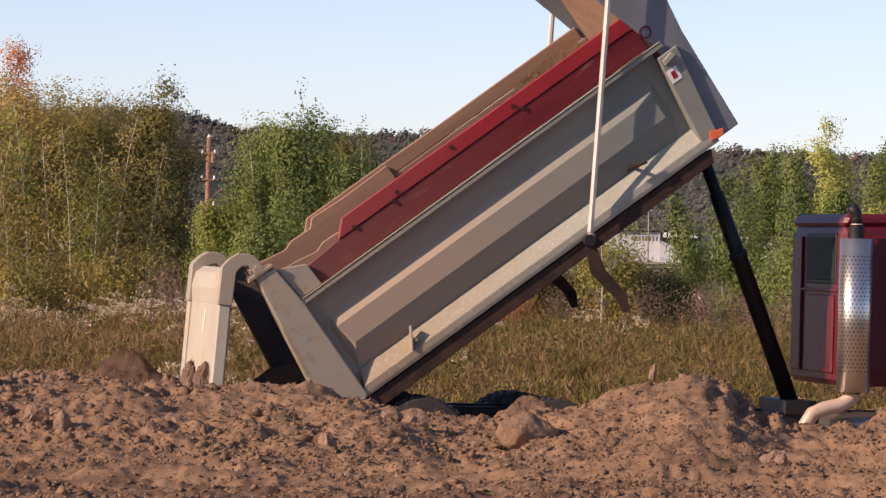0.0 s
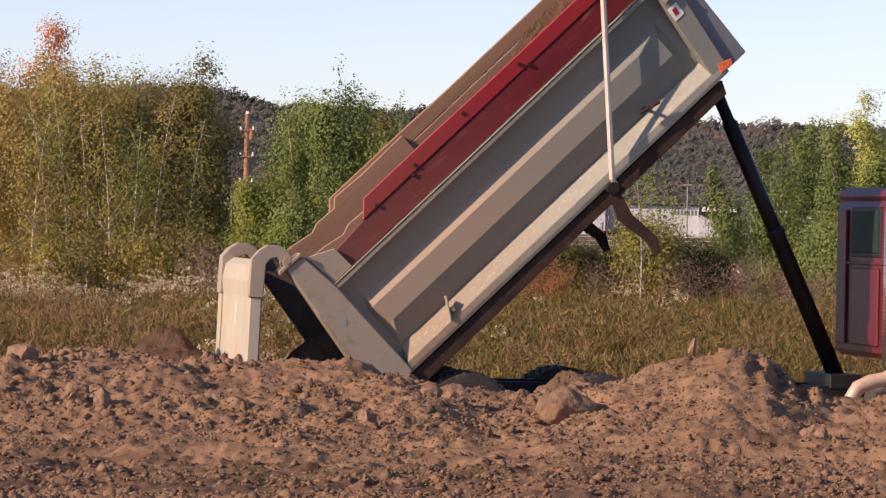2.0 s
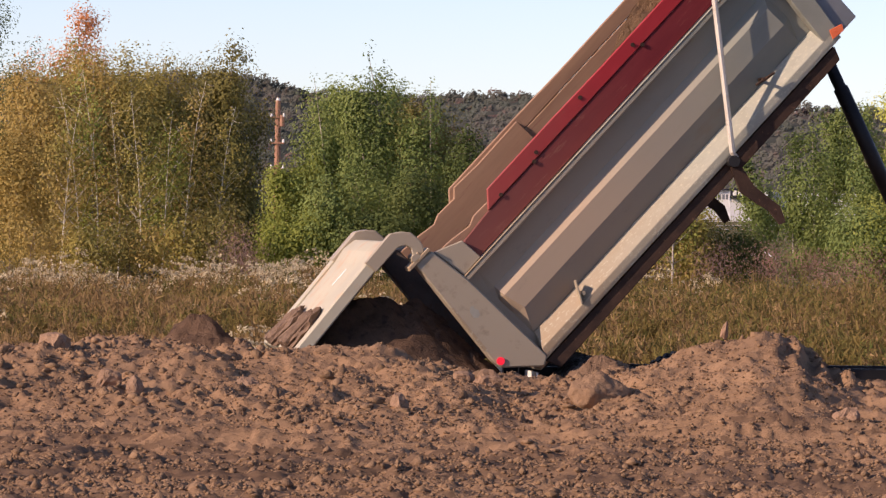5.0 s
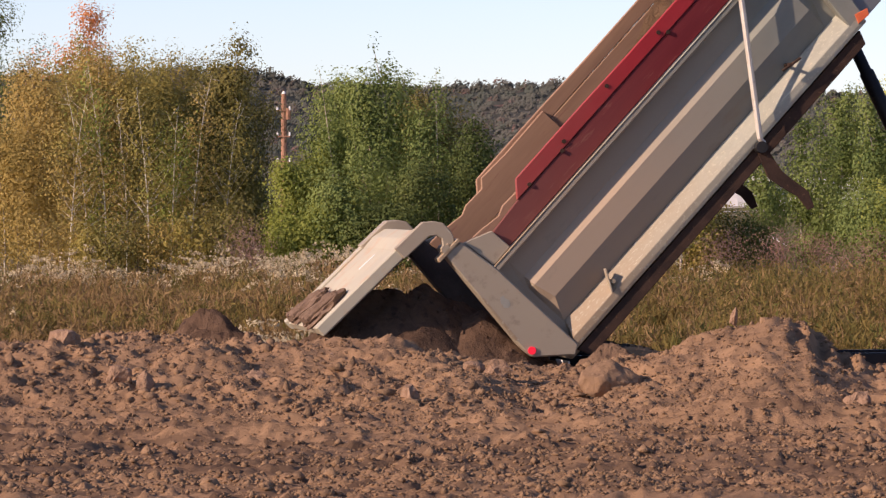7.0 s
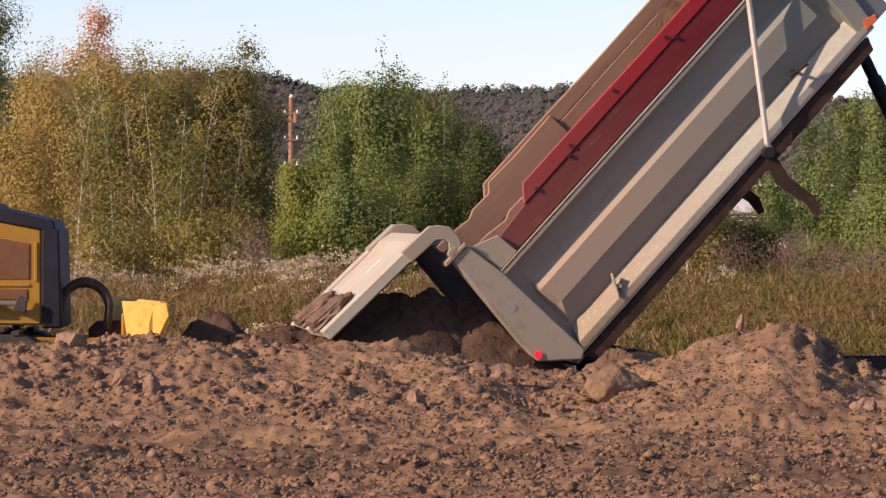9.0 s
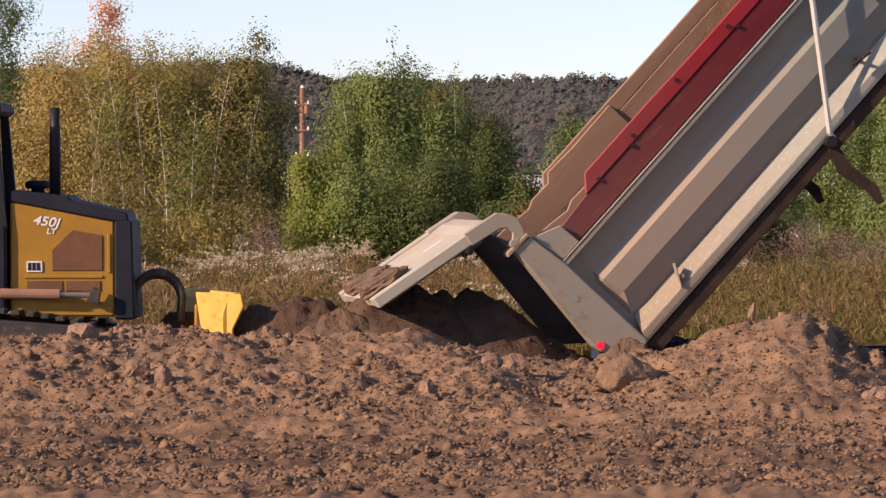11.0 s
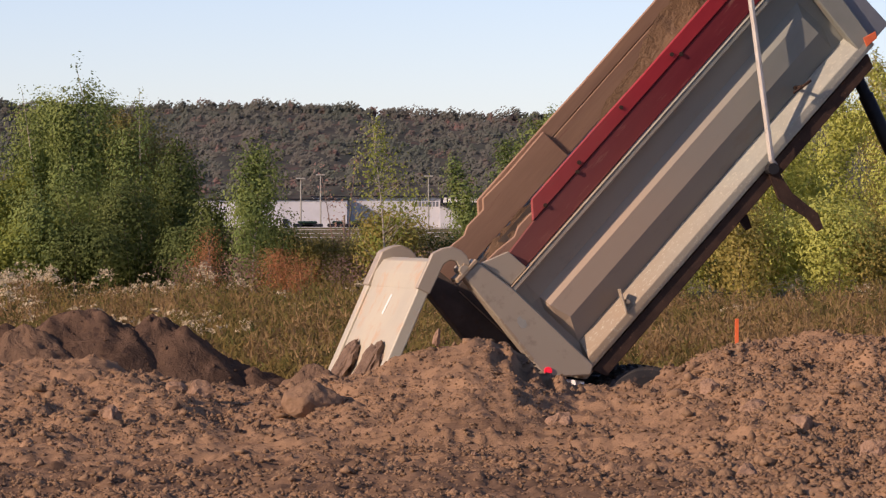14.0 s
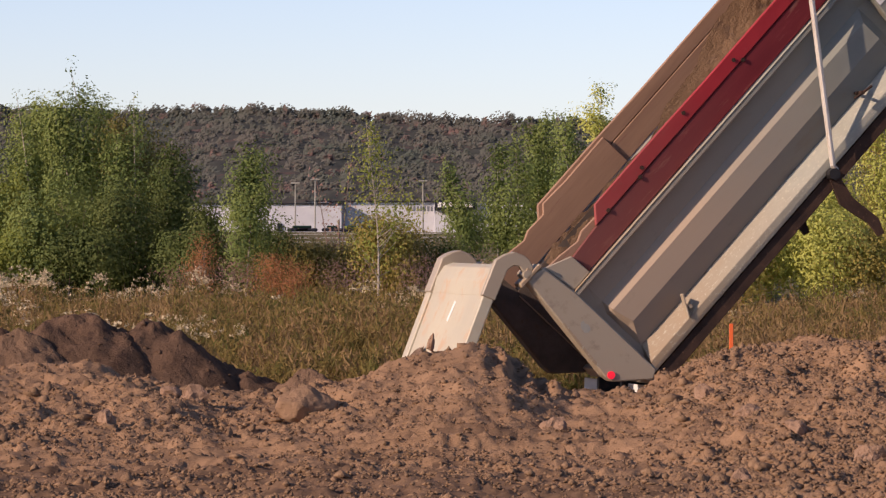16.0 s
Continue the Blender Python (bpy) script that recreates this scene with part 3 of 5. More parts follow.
# ---- trees ----
def tree(u, d, above, width, leaves, seed, amount=3600, low=0.12, stems=1, leaf=0.145, tip=None, bark="bark", name="aspen_tree", label=""):
    rng = np.random.default_rng(seed)
    amount = int(amount * (3.6 if amount > 1000 else 2.2))
    low *= 0.6
    d, width, leaf = d * 0.7, width * 0.7, leaf * 0.62
    H = EYE + above / LENS * d
    o = thing(name, pose(across(u, d), d, 0), label or "slender aspen tree with small " + leaves + " autumn leaves", "tree", "trees at the field's edge")
    anchors = []
    for s in range(stems):
        bm = bmesh.new()
        bx, by = rng.uniform(-0.35, 0.35, 2) * width * (0 if stems == 1 else 1)
        lx, ly = rng.uniform(-0.13, 0.13, 2) * H
        hs = H * (1 if s == 0 else rng.uniform(0.72, 0.95))
        pts = [(bx + lx * k * k + 0.05 * math.sin(5 * k + s), by + ly * k * k, hs * k) for k in np.linspace(0, 0.97, 8)]
        r0 = (0.0055 if bark == "white_bark" else 0.0075) * H
        tube(bm, pts, [r0 * (1 - 0.88 * k) for k in np.linspace(0, 1, 8)], 6)
        for q in range(int(34 / stems) + 8):
            k = low + (0.97 - low) * rng.random() ** 1.2
            base = Vector((np.interp(k, np.linspace(0, 0.97, 8), [p[0] for p in pts]), np.interp(k, np.linspace(0, 0.97, 8), [p[1] for p in pts]), hs * k))
            reach = float(width * 0.68 * (1.06 - k) ** 0.6 * (0.45 + 0.55 * min(1, k / 0.3)) * rng.uniform(0.45, 1.1) / (1 if stems == 1 else 1.5))
            a = rng.uniform(0, 6.283)
            end = base + Vector((math.cos(a) * reach, math.sin(a) * reach, reach * rng.uniform(0.5, 1.4)))
            end.z = min(end.z, hs * (0.86 + 0.13 * rng.random()))
            mid = (base + end) / 2 + Vector((0, 0, -0.06 * reach))
            tube(bm, [base, mid, end], [0.3 * r0 * (1.2 - k), 0.16 * r0, 0.05 * r0], 4)
            anchors += [(base * 0.35 + end * 0.65), end, mid, end + Vector((0, 0, 0.18))]
        anchors += [Vector((pts[-1][0], pts[-1][1], hs * q)) for q in (0.9, 0.95, 0.98)]
        part("trunk", bm, bark, o, "pale slender trunk" if bark == "bark" else "")
    A = np.array([a[:] for a in anchors])
    # clumps of uneven size leave gaps between the branches
    spread = (0.085 * width + 0.11) * rng.uniform(0.4, 1.35, len(A))
    spread *= 1 - 0.6 * sstep(0.7 * H, H, A[:, 2])
    pick = rng.choice(len(A), amount, p=spread ** 2 / (spread ** 2).sum())
    c = A[pick] + np.clip(rng.normal(0, 1, (amount, 3)), -1.7, 1.7) * spread[pick][:, None] * np.array([1, 1, 1.25])
    ok = (c[:, 2] > 0.08) & (c[:, 2] < 1.05 * H)
    c, pick = c[ok], pick[ok]
    amount = len(c)
    # leaves turn outwards from their clump and from the crown's middle
    mid = np.array([A[:, 0].mean(), A[:, 1].mean(), 0.42 * H])
    nor = 0.5 * (c - A[pick]) / spread[pick][:, None] + 1.0 * (c - mid) / np.array([0.5 * width, 0.5 * width, 0.6 * H]) + rng.normal(0, 0.42, (amount, 3))
    nor /= np.linalg.norm(nor, axis=1)[:, None]
    a = np.cross(nor, rng.normal(0, 1, (amount, 3)))
    a /= np.linalg.norm(a, axis=1)[:, None]
    b = np.cross(nor, a)
    s = leaf * rng.uniform(0.55, 1.25, amount)[:, None] / 2
    v = np.stack([c - a * s - b * s * 0.8, c + a * s * 1.1, c - a * s * 0.7 + b * s * 0.9], 1).reshape(-1, 3)
    f = np.arange(amount * 3).reshape(-1, 3)
    idx = None
    mats = [leaves]
    if tip:
        mats = [leaves, tip]
        idx = (c[:, 2] + rng.normal(0, 0.6, amount) > 0.76 * H).astype(int)
    from_mesh("crown", np_mesh("crown", v, f, idx), mats, o, "crown of small fluttering leaves")
    return o


def trees():
    # tall dark tree and the orange-topped one
    tree(-520, 230, 385, 5.5, "dark", 1, 7500, 0.15, name="dark_tree", label="tall dark-leaved tree at the field's edge", bark="twig")
    tree(-388, 214, 358, 4.4, "olive", 2, 4600, 0.3, tip="orange", label="tall aspen with a bright orange top")
    # clump of golden and olive aspens
    for i, (u, ab, w, lv, n) in enumerate(((-492, 160, 4.6, "gold", 5200), (-452, 205, 4.8, "gold", 5600), (-412, 258, 5.0, "gold", 5600), (-368, 296, 5.0, "olive", 5600), (-330, 290, 4.6, "gold", 5600),
                                            (-284, 252, 4.8, "olive", 5200), (-244, 284, 4.4, "olive", 5400), (-205, 264, 4.8, "olive", 5600), (-162, 296, 4.4, "moss", 5600), (-130, 262, 3.6, "moss", 5000),
                                            (-112, 205, 2.6, "moss", 3600))):
        tree(u, 196 + (i * 7) % 13, ab, w, lv, 20 + i, n, 0.10, 2 + i % 2)
    for i, (u, ab, w, lv) in enumerate(((-130, 110, 5.0, "dark"), (-190, 60, 4.5, "olive"), (-260, 40, 4.0, "olive"), (-340, 30, 4.0, "gold"), (-85, 30, 3.0, "dark"), (-470, 40, 5.0, "olive"))):
        tree(u, 212, ab, w, lv, 60 + i, 3000, 0.03, 3, name="undergrowth_bush", label="leafy undergrowth bush below the aspens", bark="twig")
    for i, (u, ab, w) in enumerate(((-462, -25, 3.0), (-385, -50, 2.4), (-310, -35, 2.6), (-235, -45, 2.4), (-175, -20, 3.0), (-125, 0, 3.0))):
        tree(u, 183, ab, w, ("gold", "olive", "moss")[i % 3], 460 + i, 900, 0.03, 3, name="undergrowth_bush", label="leafy undergrowth bush below the aspens", bark="twig")
    for i, (u, ab) in enumerate(((-405, 190), (-372, 215), (-338, 245), (-300, 185), (-262, 205), (-222, 170), (-187, 225), (-128, 180))):
        tree(u, 187 + i % 4, ab, 2.6, ("gold", "olive", "lime")[i % 3], 400 + i, 950, 0.12, 1, bark="white_bark", name="birch_tree", label="thin white-stemmed birch with sparse golden leaves")
    for i, (u, ab, w, lv) in enumerate(((-455, 190, 5.0, "gold"), (-385, 235, 4.6, "olive"), (-315, 238, 4.8, "gold"), (-250, 240, 4.8, "olive"), (-180, 258, 4.8, "moss"), (-138, 225, 3.4, "moss"))):
        tree(u, 212, ab, w, lv, 430 + i, 4200, 0.08, 3)
    # green clump; darker leaf colours on its right carry the shade there
    for i, (u, ab, w, lv, n) in enumerate(((2, 60, 2.6, "lime", 2600), (30, 110, 2.8, "lime", 3200), (64, 205, 4.0, "green", 5000), (84, 236, 1.5, "green", 1300), (122, 215, 4.4, "green", 5600),
                                            (172, 284, 3.0, "green", 4400), (215, 212, 4.2, "green", 5200), (248, 232, 1.8, "green", 1700), (268, 190, 4.0, "moss", 5000), (302, 150, 3.0, "dark", 3600), (330, 95, 2.6, "dark", 2400))):
        tree(u, 188 + (i * 5) % 11, ab, w, lv, 100 + i, n, 0.06, 1 + i % 2)
    for i, (u, ab, w, lv) in enumerate(((60, -10, 3.0, "lime"), (120, 60, 3.6, "green"), (195, -20, 4.0, "dark"), (255, 70, 3.4, "dark"), (312, -25, 3.0, "dark"), (20, -40, 2.6, "lime"))):
        tree(u, 186, ab, w, lv, 140 + i, 2800, 0.03, 3, name="leafy_bush", label="dense leafy bush under the green trees", bark="twig")
    # single small trees before the store
    tree(452, 180, 140, 2.4, "green", 170, 2300, 0.2, label="small green aspen before the white store")
    tree(420, 184, 40, 2.4, "dark", 171, 1500, 0.05, 2, name="leafy_bush", label="dense leafy bush under the green trees", bark="twig")
    tree(490, 184, 10, 2.6, "dark", 172, 1500, 0.05, 2, name="leafy_bush", label="dense leafy bush under the green trees", bark="twig")
    tree(686, 178, 186, 3.0, "lime", 173, 900, 0.2, label="airy yellow-green aspen with a pale trunk")
    tree(600, 184, 120, 1.4, "mauve", 174, 130, 0.2, 2, label="nearly bare thin aspen", bark="twig")
    tree(352, 192, 130, 1.8, "mauve", 175, 300, 0.2, 2, label="nearly bare thin aspen", bark="twig")
    tree(650, 182, 10, 2.8, "olive", 176, 1400, 0.05, 2, name="leafy_bush", label="olive-green bush in the weeds", bark="twig")
    tree(720, 182, 0, 2.8, "olive", 177, 1400, 0.05, 2, name="leafy_bush", label="olive-green bush in the weeds", bark="twig")
    # low thicket between the weeds and the store
    for i, (u, ab, lv) in enumerate(((385, -38, "dark"), (470, -48, "moss"), (540, -34, "moss"), (585, -52, "olive"), (630, -42, "moss"), (690, -50, "dark"), (735, -34, "moss"), (785, -30, "dark"))):
        tree(u, 184, ab, 2.6, lv, 500 + i, 1300, 0.03, 3, name="leafy_bush", label="low dull-green thicket bush at the field's edge", bark="twig")
    # trees behind the lorry
    for i, (u, ab, w, lv, n) in enumerate(((842, 112, 1.8, "green", 1500), (905, 152, 2.2, "green", 3400), (962, 202, 2.6, "green", 4000), (1020, 195, 2.6, "green", 3800), (1072, 236, 2.8, "sunny", 4000), (1130, 200, 2.8, "green", 4000),
                                            (1185, 190, 2.6, "sunny", 3600), (1235, 215, 2.6, "sunny", 3600), (1290, 200, 2.6, "olive", 3600), (1340, 215, 2.8, "sunny", 3800), (1395, 230, 2.6, "sunny", 3600), (1450, 240, 2.8, "sunny", 3800),
                                            (1505, 270, 2.8, "sunny", 4000), (1555, 300, 3.0, "olive", 4000), (1610, 290, 3.0, "sunny", 3600))):
        tree(u, 186 + (i * 7) % 16, ab, w, lv, 200 + i, n, 0.10, 1 + i % 2)
    for i, u in enumerate((1010, 1110, 1210, 1300, 1400, 1500, 1580)):
        tree(u, 178, 0 + 25 * (i % 2), 4.4, ("green", "lime", "sunny", "olive", "sunny", "sunny", "olive")[i], 240 + i, 2600, 0.03, 3, name="leafy_bush", label="yellow-green undergrowth along the field", bark="twig")
    # low shrubs, rust and mauve
    for i, (u, d, ab, w, lv, n) in enumerate(((372, 176, -20, 1.6, "rust", 700), (505, 174, -62, 2.2, "rust", 800), (540, 172, -75, 1.8, "rust", 600), (430, 174, -70, 2.4, "mauve", 500), (330, 176, -80, 3.0, "mauve", 600),
                                             (-88, 170, -35, 2.2, "mauve", 350), (-60, 172, -60, 1.8, "mauve", 300), (860, 176, -60, 2.0, "mauve", 700), (930, 176, -70, 2.0, "mauve", 500), (1040, 176, -60, 2.6, "mauve", 700), (1120, 178, -65, 3.0, "mauve", 700),
                                             (640, 172, -70, 2.4, "mauve", 500), (1000, 172, -80, 2.4, "mauve", 500), (760, 174, -60, 2.2, "mauve", 500))):
        tree(u, d, ab, w, lv, 300 + i, int(1.4 * n), 0.05, 4, 0.075, name="bare_shrub", label="twiggy autumn shrub with few " + lv + " leaves", bark="twig")


trees()


# ---- weeds ----
def weeds():
    rng = np.random.default_rng(12)
    n = 4600
    d = 60 + 47 * rng.random(n) ** 1.05
    u = rng.uniform(-720, 1700, n)
    x = (u - 784) / LENS * d
    tall = 0.72 + 0.45 * fbm(x * 0.12, d * 0.10, 31) + 0.85 * fbm(x * 0.7, d * 0.30, 33) + rng.uniform(-0.18, 0.24, n)
    tall *= np.where(d < 66, 0.6 + 0.4 * (d - 60) / 6, 1)
    tall = np.clip(tall, 0.26, 1.35)
    wide = tall * rng.uniform(0.22, 0.5, n)
    verts, faces, index = [], [], []
    count = 0

    def add(P, Q, w, mi):
        """thin blades from P to Q"""
        nonlocal count
        k = len(P)
        side = rng.normal(0, 1, (k, 3)) * np.array([1, 0.5, 0.6])
        side /= np.linalg.norm(side, axis=1)[:, None]
        v = np.stack([P - side * w[:, None] * 0.9, P + side * w[:, None] * 0.9, Q], 1).reshape(-1, 3)
        verts.append(v)
        faces.append(np.arange(k * 3).reshape(-1, 3) + count)
        index.append(np.broadcast_to(mi, k))
        count += k * 3
    root = np.stack([x, d, np.zeros(n)], 1)
    dry = fbm(x * 0.10 + 3, d * 0.07, 41) + 0.26 * sstep(-4, -8, x) + rng.uniform(-0.35, 0.35, n)
    kind = (dry > 0.12).astype(int)
    # bushy plants: a few stems that fan out, small leaves all over them
    for s in range(10):
        fan = rng.normal(0, 0.5, (n, 2)) * wide[:, None]
        a = root + np.concatenate([fan * 0.35, np.zeros((n, 1))], 1)
        b = root + np.concatenate([fan, (tall * rng.uniform(0.65, 1.08, n) * (1 - 0.25 * np.minimum(1, np.hypot(*fan.T) / wide)))[:, None]], 1)
        add(a, b, rng.uniform(0.004, 0.009, n), np.where(rng.random(n) < 0.3, 1, kind))
        for q in range(12):
            k = rng.uniform(0.12, 1.03, n)[:, None]
            p = a * (1 - k) + b * k + rng.normal(0, 0.04, (n, 3))
            add(p, p + rng.normal(0, 0.06, p.shape) + np.array([0, 0, 0.06]), rng.uniform(0.010, 0.024, n), kind)
    # flat-topped pale seed heads, many on one plant, in patches
    patch = 0.9 * fbm(x * 0.30 + 9, d * 0.16, 51) + 0.30 * sstep(-2, -5, x) + 0.20 * sstep(86, 102, d) + rng.uniform(-0.25, 0.25, n)
    sel = np.where(patch > np.quantile(patch, 0.92))[0]
    for s in range(6):
        fan = rng.normal(0, 0.16, (len(sel), 2))
        tuft = root[sel] + np.concatenate([fan, (tall[sel] * rng.uniform(0.86, 1.12, len(sel)) - 0.8 * np.hypot(*fan.T) ** 2)[:, None]], 1)
        for q in range(11):
            p = tuft + rng.normal(0, 0.04, tuft.shape) * np.array([1.3, 1.3, 0.55])
            add(p, p + rng.normal(0, 0.028, p.shape), rng.uniform(0.022, 0.042, len(sel)), 2)
    me = np_mesh("field_weeds", np.concatenate(verts), np.concatenate(faces), np.concatenate(index))
    tagged(from_mesh("field_weeds", me, ["weed", "straw", "fluff"]), "tall brown and green autumn weeds with pale seed heads", "weeds", kind="stuff")


weeds()


def stake():
    o = thing("survey_stake", pose(across(1312, 50), 50, 0), "thin survey stake with an orange painted top", "stake")
    z = EYE - 185 / LENS * 50
    part("shaft", box(bmesh.new(), -0.020, 0.020, -0.012, 0.012, 0, z - 0.30, bevel=0.003), "timber", o, "weathered wooden shaft")
    part("painted_top", box(bmesh.new(), -0.023, 0.023, -0.014, 0.014, z - 0.30, z + 0.02, bevel=0.003), "orange_lens", o, "orange painted top")


stake()


# ---- dump truck ----
# truck space: x forward from the body's rear hinge, y to the far side, z up from the ground
P0 = Vector((-2.899, 41.44))
HEAD, SIDE = Vector((math.cos(YAW), math.sin(YAW))), Vector((-math.sin(YAW), math.cos(YAW)))
HINGE = 0.97
TRUCK_ROWS = ((0.0, 0.02, 0.0), (0.5, 0.02, 0.0), (1.0, 0.025, 0.0), (1.5, 0.04, 0.0), (2.0, 0.08, 0.0), (2.5, 0.18, 0.0), (3.0, 0.35, 0.0), (3.5, 0.56, 0.0), (4.0, 0.75, 0.0), (5.0, 1.12, 0.0),
              (6.5, 1.345, 0.0), (7.0, 1.335, 0.0), (9.5, 1.335, 0.0), (10.2, 1.40, 0.002), (11.0, 1.85, 0.006), (12.0, 2.53, 0.010), (12.5, 3.35, 0.012), (13.0, 4.09, 0.014), (13.5, 4.49, 0.014),
              (14.0, 4.55, 0.014), (14.5, 4.51, 0.014), (15.0, 4.475, 0.014), (15.5, 4.60, 0.014), (16.0, 5.27, 0.014))
TILT_ROWS = ((0.0, 36.8), (0.5, 38.7), (1.0, 40.8), (1.5, 42.5), (2.0, 44.0), (2.5, 45.4), (3.0, 46.6), (3.5, 47.4), (4.0, 47.6), (9.5, 47.6), (12.0, 47.6), (16.0, 47.7))
GATE_ROWS = ((0.0, 4), (1.0, 2), (2.0, 2), (2.5, 5), (3.0, 11), (3.5, 19), (4.0, 27), (5.0, 39), (6.5, 46), (9.5, 46), (11.0, 56), (12.0, 63), (12.5, 58), (13.0, 44.5), (13.5, 28), (14.0, 24), (15.0, 23), (15.5, 22), (16.0, 21))


def truck_pose(u, e):
    p = (P0 + HEAD * u + SIDE * 0) * (1 - e) + SIDE * HALF
    return pose(p.x, p.y, 0, 0, 0, math.degrees(YAW))


def at(rows, t):
    return float(np.interp(t, [r[0] for r in rows], [r[1] for r in rows]))


def bed_pose(t):
    return pose(0, 0, HINGE, 0, -at(TILT_ROWS, t), 0) @ Matrix.Translation((0, 0, 0.038))


truck = thing("dump_truck", truck_pose(0.02, 0), "dump truck with raised dusty tan body and maroon cab", "truck")


def dump_body():
    bed = part("dump_body", box(bmesh.new(), 0.02, 4.45, -HALF + 0.1, HALF - 0.1, 0.03, 0.10), "inner", truck, "raised steel dump body with dusty tan sides")
    E = 4.47
    for s in (-1, 1):
        m = Matrix.Diagonal((1, -s, 1, 1))

        def side(name, bm, material, label=""):
            bm.transform(m)
            if s > 0:
                bmesh.ops.reverse_faces(bm, faces=bm.faces)
            return part(name, bm, material, bed, label)
        # folded side sheet with one broad ridge, its profile in (z, depth behind the outer face)
        prof = ((0.10, 0.10), (0.233, 0.10), (0.487, 0.0), (0.718, 0.0), (0.842, 0.085), (1.08, 0.045))
        bm = bmesh.new()
        cols = []
        for x, k in ((0.05, 0), (0.19, 0), (0.25, 1), (4.16, 1), (4.26, 0), (4.42, 0)):
            cols.append([bm.verts.new((x + (0.05 if k and x < 1 and z < 0.6 else 0), -HALF + 0.02 + (d if k else (0.10 if z < 1 else 0.045)), z)) for z, d in prof] + [bm.verts.new((x, -HALF + 0.19, z)) for z in (1.08, 0.10)])
        for a, b in zip(cols, cols[1:]):
            for k in range(len(a)):
                j = (k + 1) % len(a)
                bm.faces.new((a[k], b[k], b[j], a[j]))
        bm.faces.new(cols[0])
        bm.faces.new(cols[-1][::-1])
        bmesh.ops.recalc_face_normals(bm, faces=bm.faces)
        side("side_sheet", bm, "panel", "folded dusty tan side sheet")
        # sheet added inside the wall to carry the dark of the shade
        side("liner", box(bmesh.new(), 0.06, 4.40, -HALF + 0.192, -HALF + 0.21, 0.11, 1.13, bevel=0), "inner", "scraped inner lining, darkened for the shade inside")
        side("top_rail", box(bmesh.new(), 0.03, E + 0.08, -HALF - 0.03, -HALF + 0.14, 1.08, 1.140, bevel=0.012), "paint", "grey-green top rail")
        side("rail_edge", box(bmesh.new(), 0.10, E + 0.06, -HALF - 0.036, -HALF + 0.0, 1.138, 1.149, bevel=0.003), "rail", "worn pale edge of the top rail")
        # bottom rail: a sloping chipped shelf above an upright face
        bm = bmesh.new()
        ring = [[bm.verts.new((x0 + k * z if x0 < 1 else x0, y - HALF, z)) for y, z in ((-0.03, 0.016), (-0.03, 0.085), (0.105, 0.233), (0.125, 0.233), (0.125, -0.02), (-0.022, -0.02))] for x0, k in ((0.07, 0.55), (E, 0.0))]
        for k in range(6):
            bm.faces.new((ring[0][k], ring[0][(k + 1) % 6], ring[1][(k + 1) % 6], ring[1][k]))
        bm.faces.new(ring[0]), bm.faces.new(ring[1][::-1])
        bmesh.ops.recalc_face_normals(bm, faces=bm.faces)
        bmesh.ops.bevel(bm, geom=bm.edges[:], offset=0.005, segments=1, affect="EDGES")
        side("bottom_rail", bm, "rail", "chipped pale bottom rail with rust")
        side("under_skirt", slab([(0.12, -0.19), (4.30, -0.17), (4.36, -0.035), (0.06, -0.035)], -HALF + 0.0, -HALF + 0.07, 0.006), "flap", "dark brown underbody skirt")
        # the far post takes the dark inner colour because it stands in shade
        side("rear_post", slab([(-0.315, 0.36), (-0.305, 0.26), (0.0, -0.05), (0.10, 0.0), (0.105, 1.10), (0.06, 1.56), (-0.15, 1.60)], -HALF - 0.05, -HALF + 0.16, 0.015), "paint" if s < 0 else "inner", "broad tan rear corner post" if s < 0 else "far rear corner post, darkened for the shade inside")
        side("post_cap", slab([(-0.24, 1.58), (0.06, 1.575), (0.06, 1.61), (-0.22, 1.62)], -HALF - 0.07, -HALF + 0.18, 0.006), "rail")
        side("gusset", slab([(0.11, 1.15), (0.36, 1.15), (0.35, 1.40), (0.07, 1.53)], -HALF + 0.0, -HALF + 0.05), "paint", "grey gusset plate beside the post")
        side("side_board", slab([(0.36, 1.152), (4.42, 1.152), (4.42, 1.40), (0.74, 1.40), (0.30, 1.37)], -HALF + 0.06, -HALF + 0.11), "dull_red" if s < 0 else "board", "worn faded side board")
        side("side_board", slab([(0.75, 1.405), (4.38, 1.405), (4.38, 1.555), (2.6, 1.55), (1.9, 1.56), (0.90, 1.56)], -HALF + 0.05, -HALF + 0.105), "red" if s < 0 else "board", "bright worn red upper side board" if s < 0 else "dusty brown upper side board")
        side("board_edge", slab([(0.07, 1.16), (1.9, 1.16), (1.9, 1.53), (1.30, 1.52), (0.94, 1.54), (0.86, 1.46), (0.62, 1.47), (0.52, 1.43), (0.30, 1.47), (0.07, 1.49)], -HALF + 0.115, -HALF + 0.16), "board", "splintered inner board")
        side("front_post", slab([(4.30, 0.06), (4.50, 0.06), (4.66, 1.02), (4.42, 1.02)], -HALF - 0.03, -HALF + 0.12, 0.012), "paint", "tan front corner post")
        side("shield_side", slab([(4.47, 0.0), (4.74, 0.0), (4.80, 1.1), (5.0, 2.4), (4.1, 2.4), (4.34, 1.56), (4.39, 1.42), (4.47, 1.15)], -HALF + 0.03, -HALF + 0.08), "blue", "bluish grey cab-shield side plate")
        bm = bmesh.new()
        tube(bm, [(2.83, -HALF - 0.10, -0.05), (2.84, -HALF - 0.12, 0.02), (4.86, -HALF - 0.12, 2.44), (4.88, -HALF - 0.05, 2.48), (4.88, 0.0, 2.5)], 0.03, 8)
        side("tarp_arm", bm, "pole", "pale tubular tarp arm")
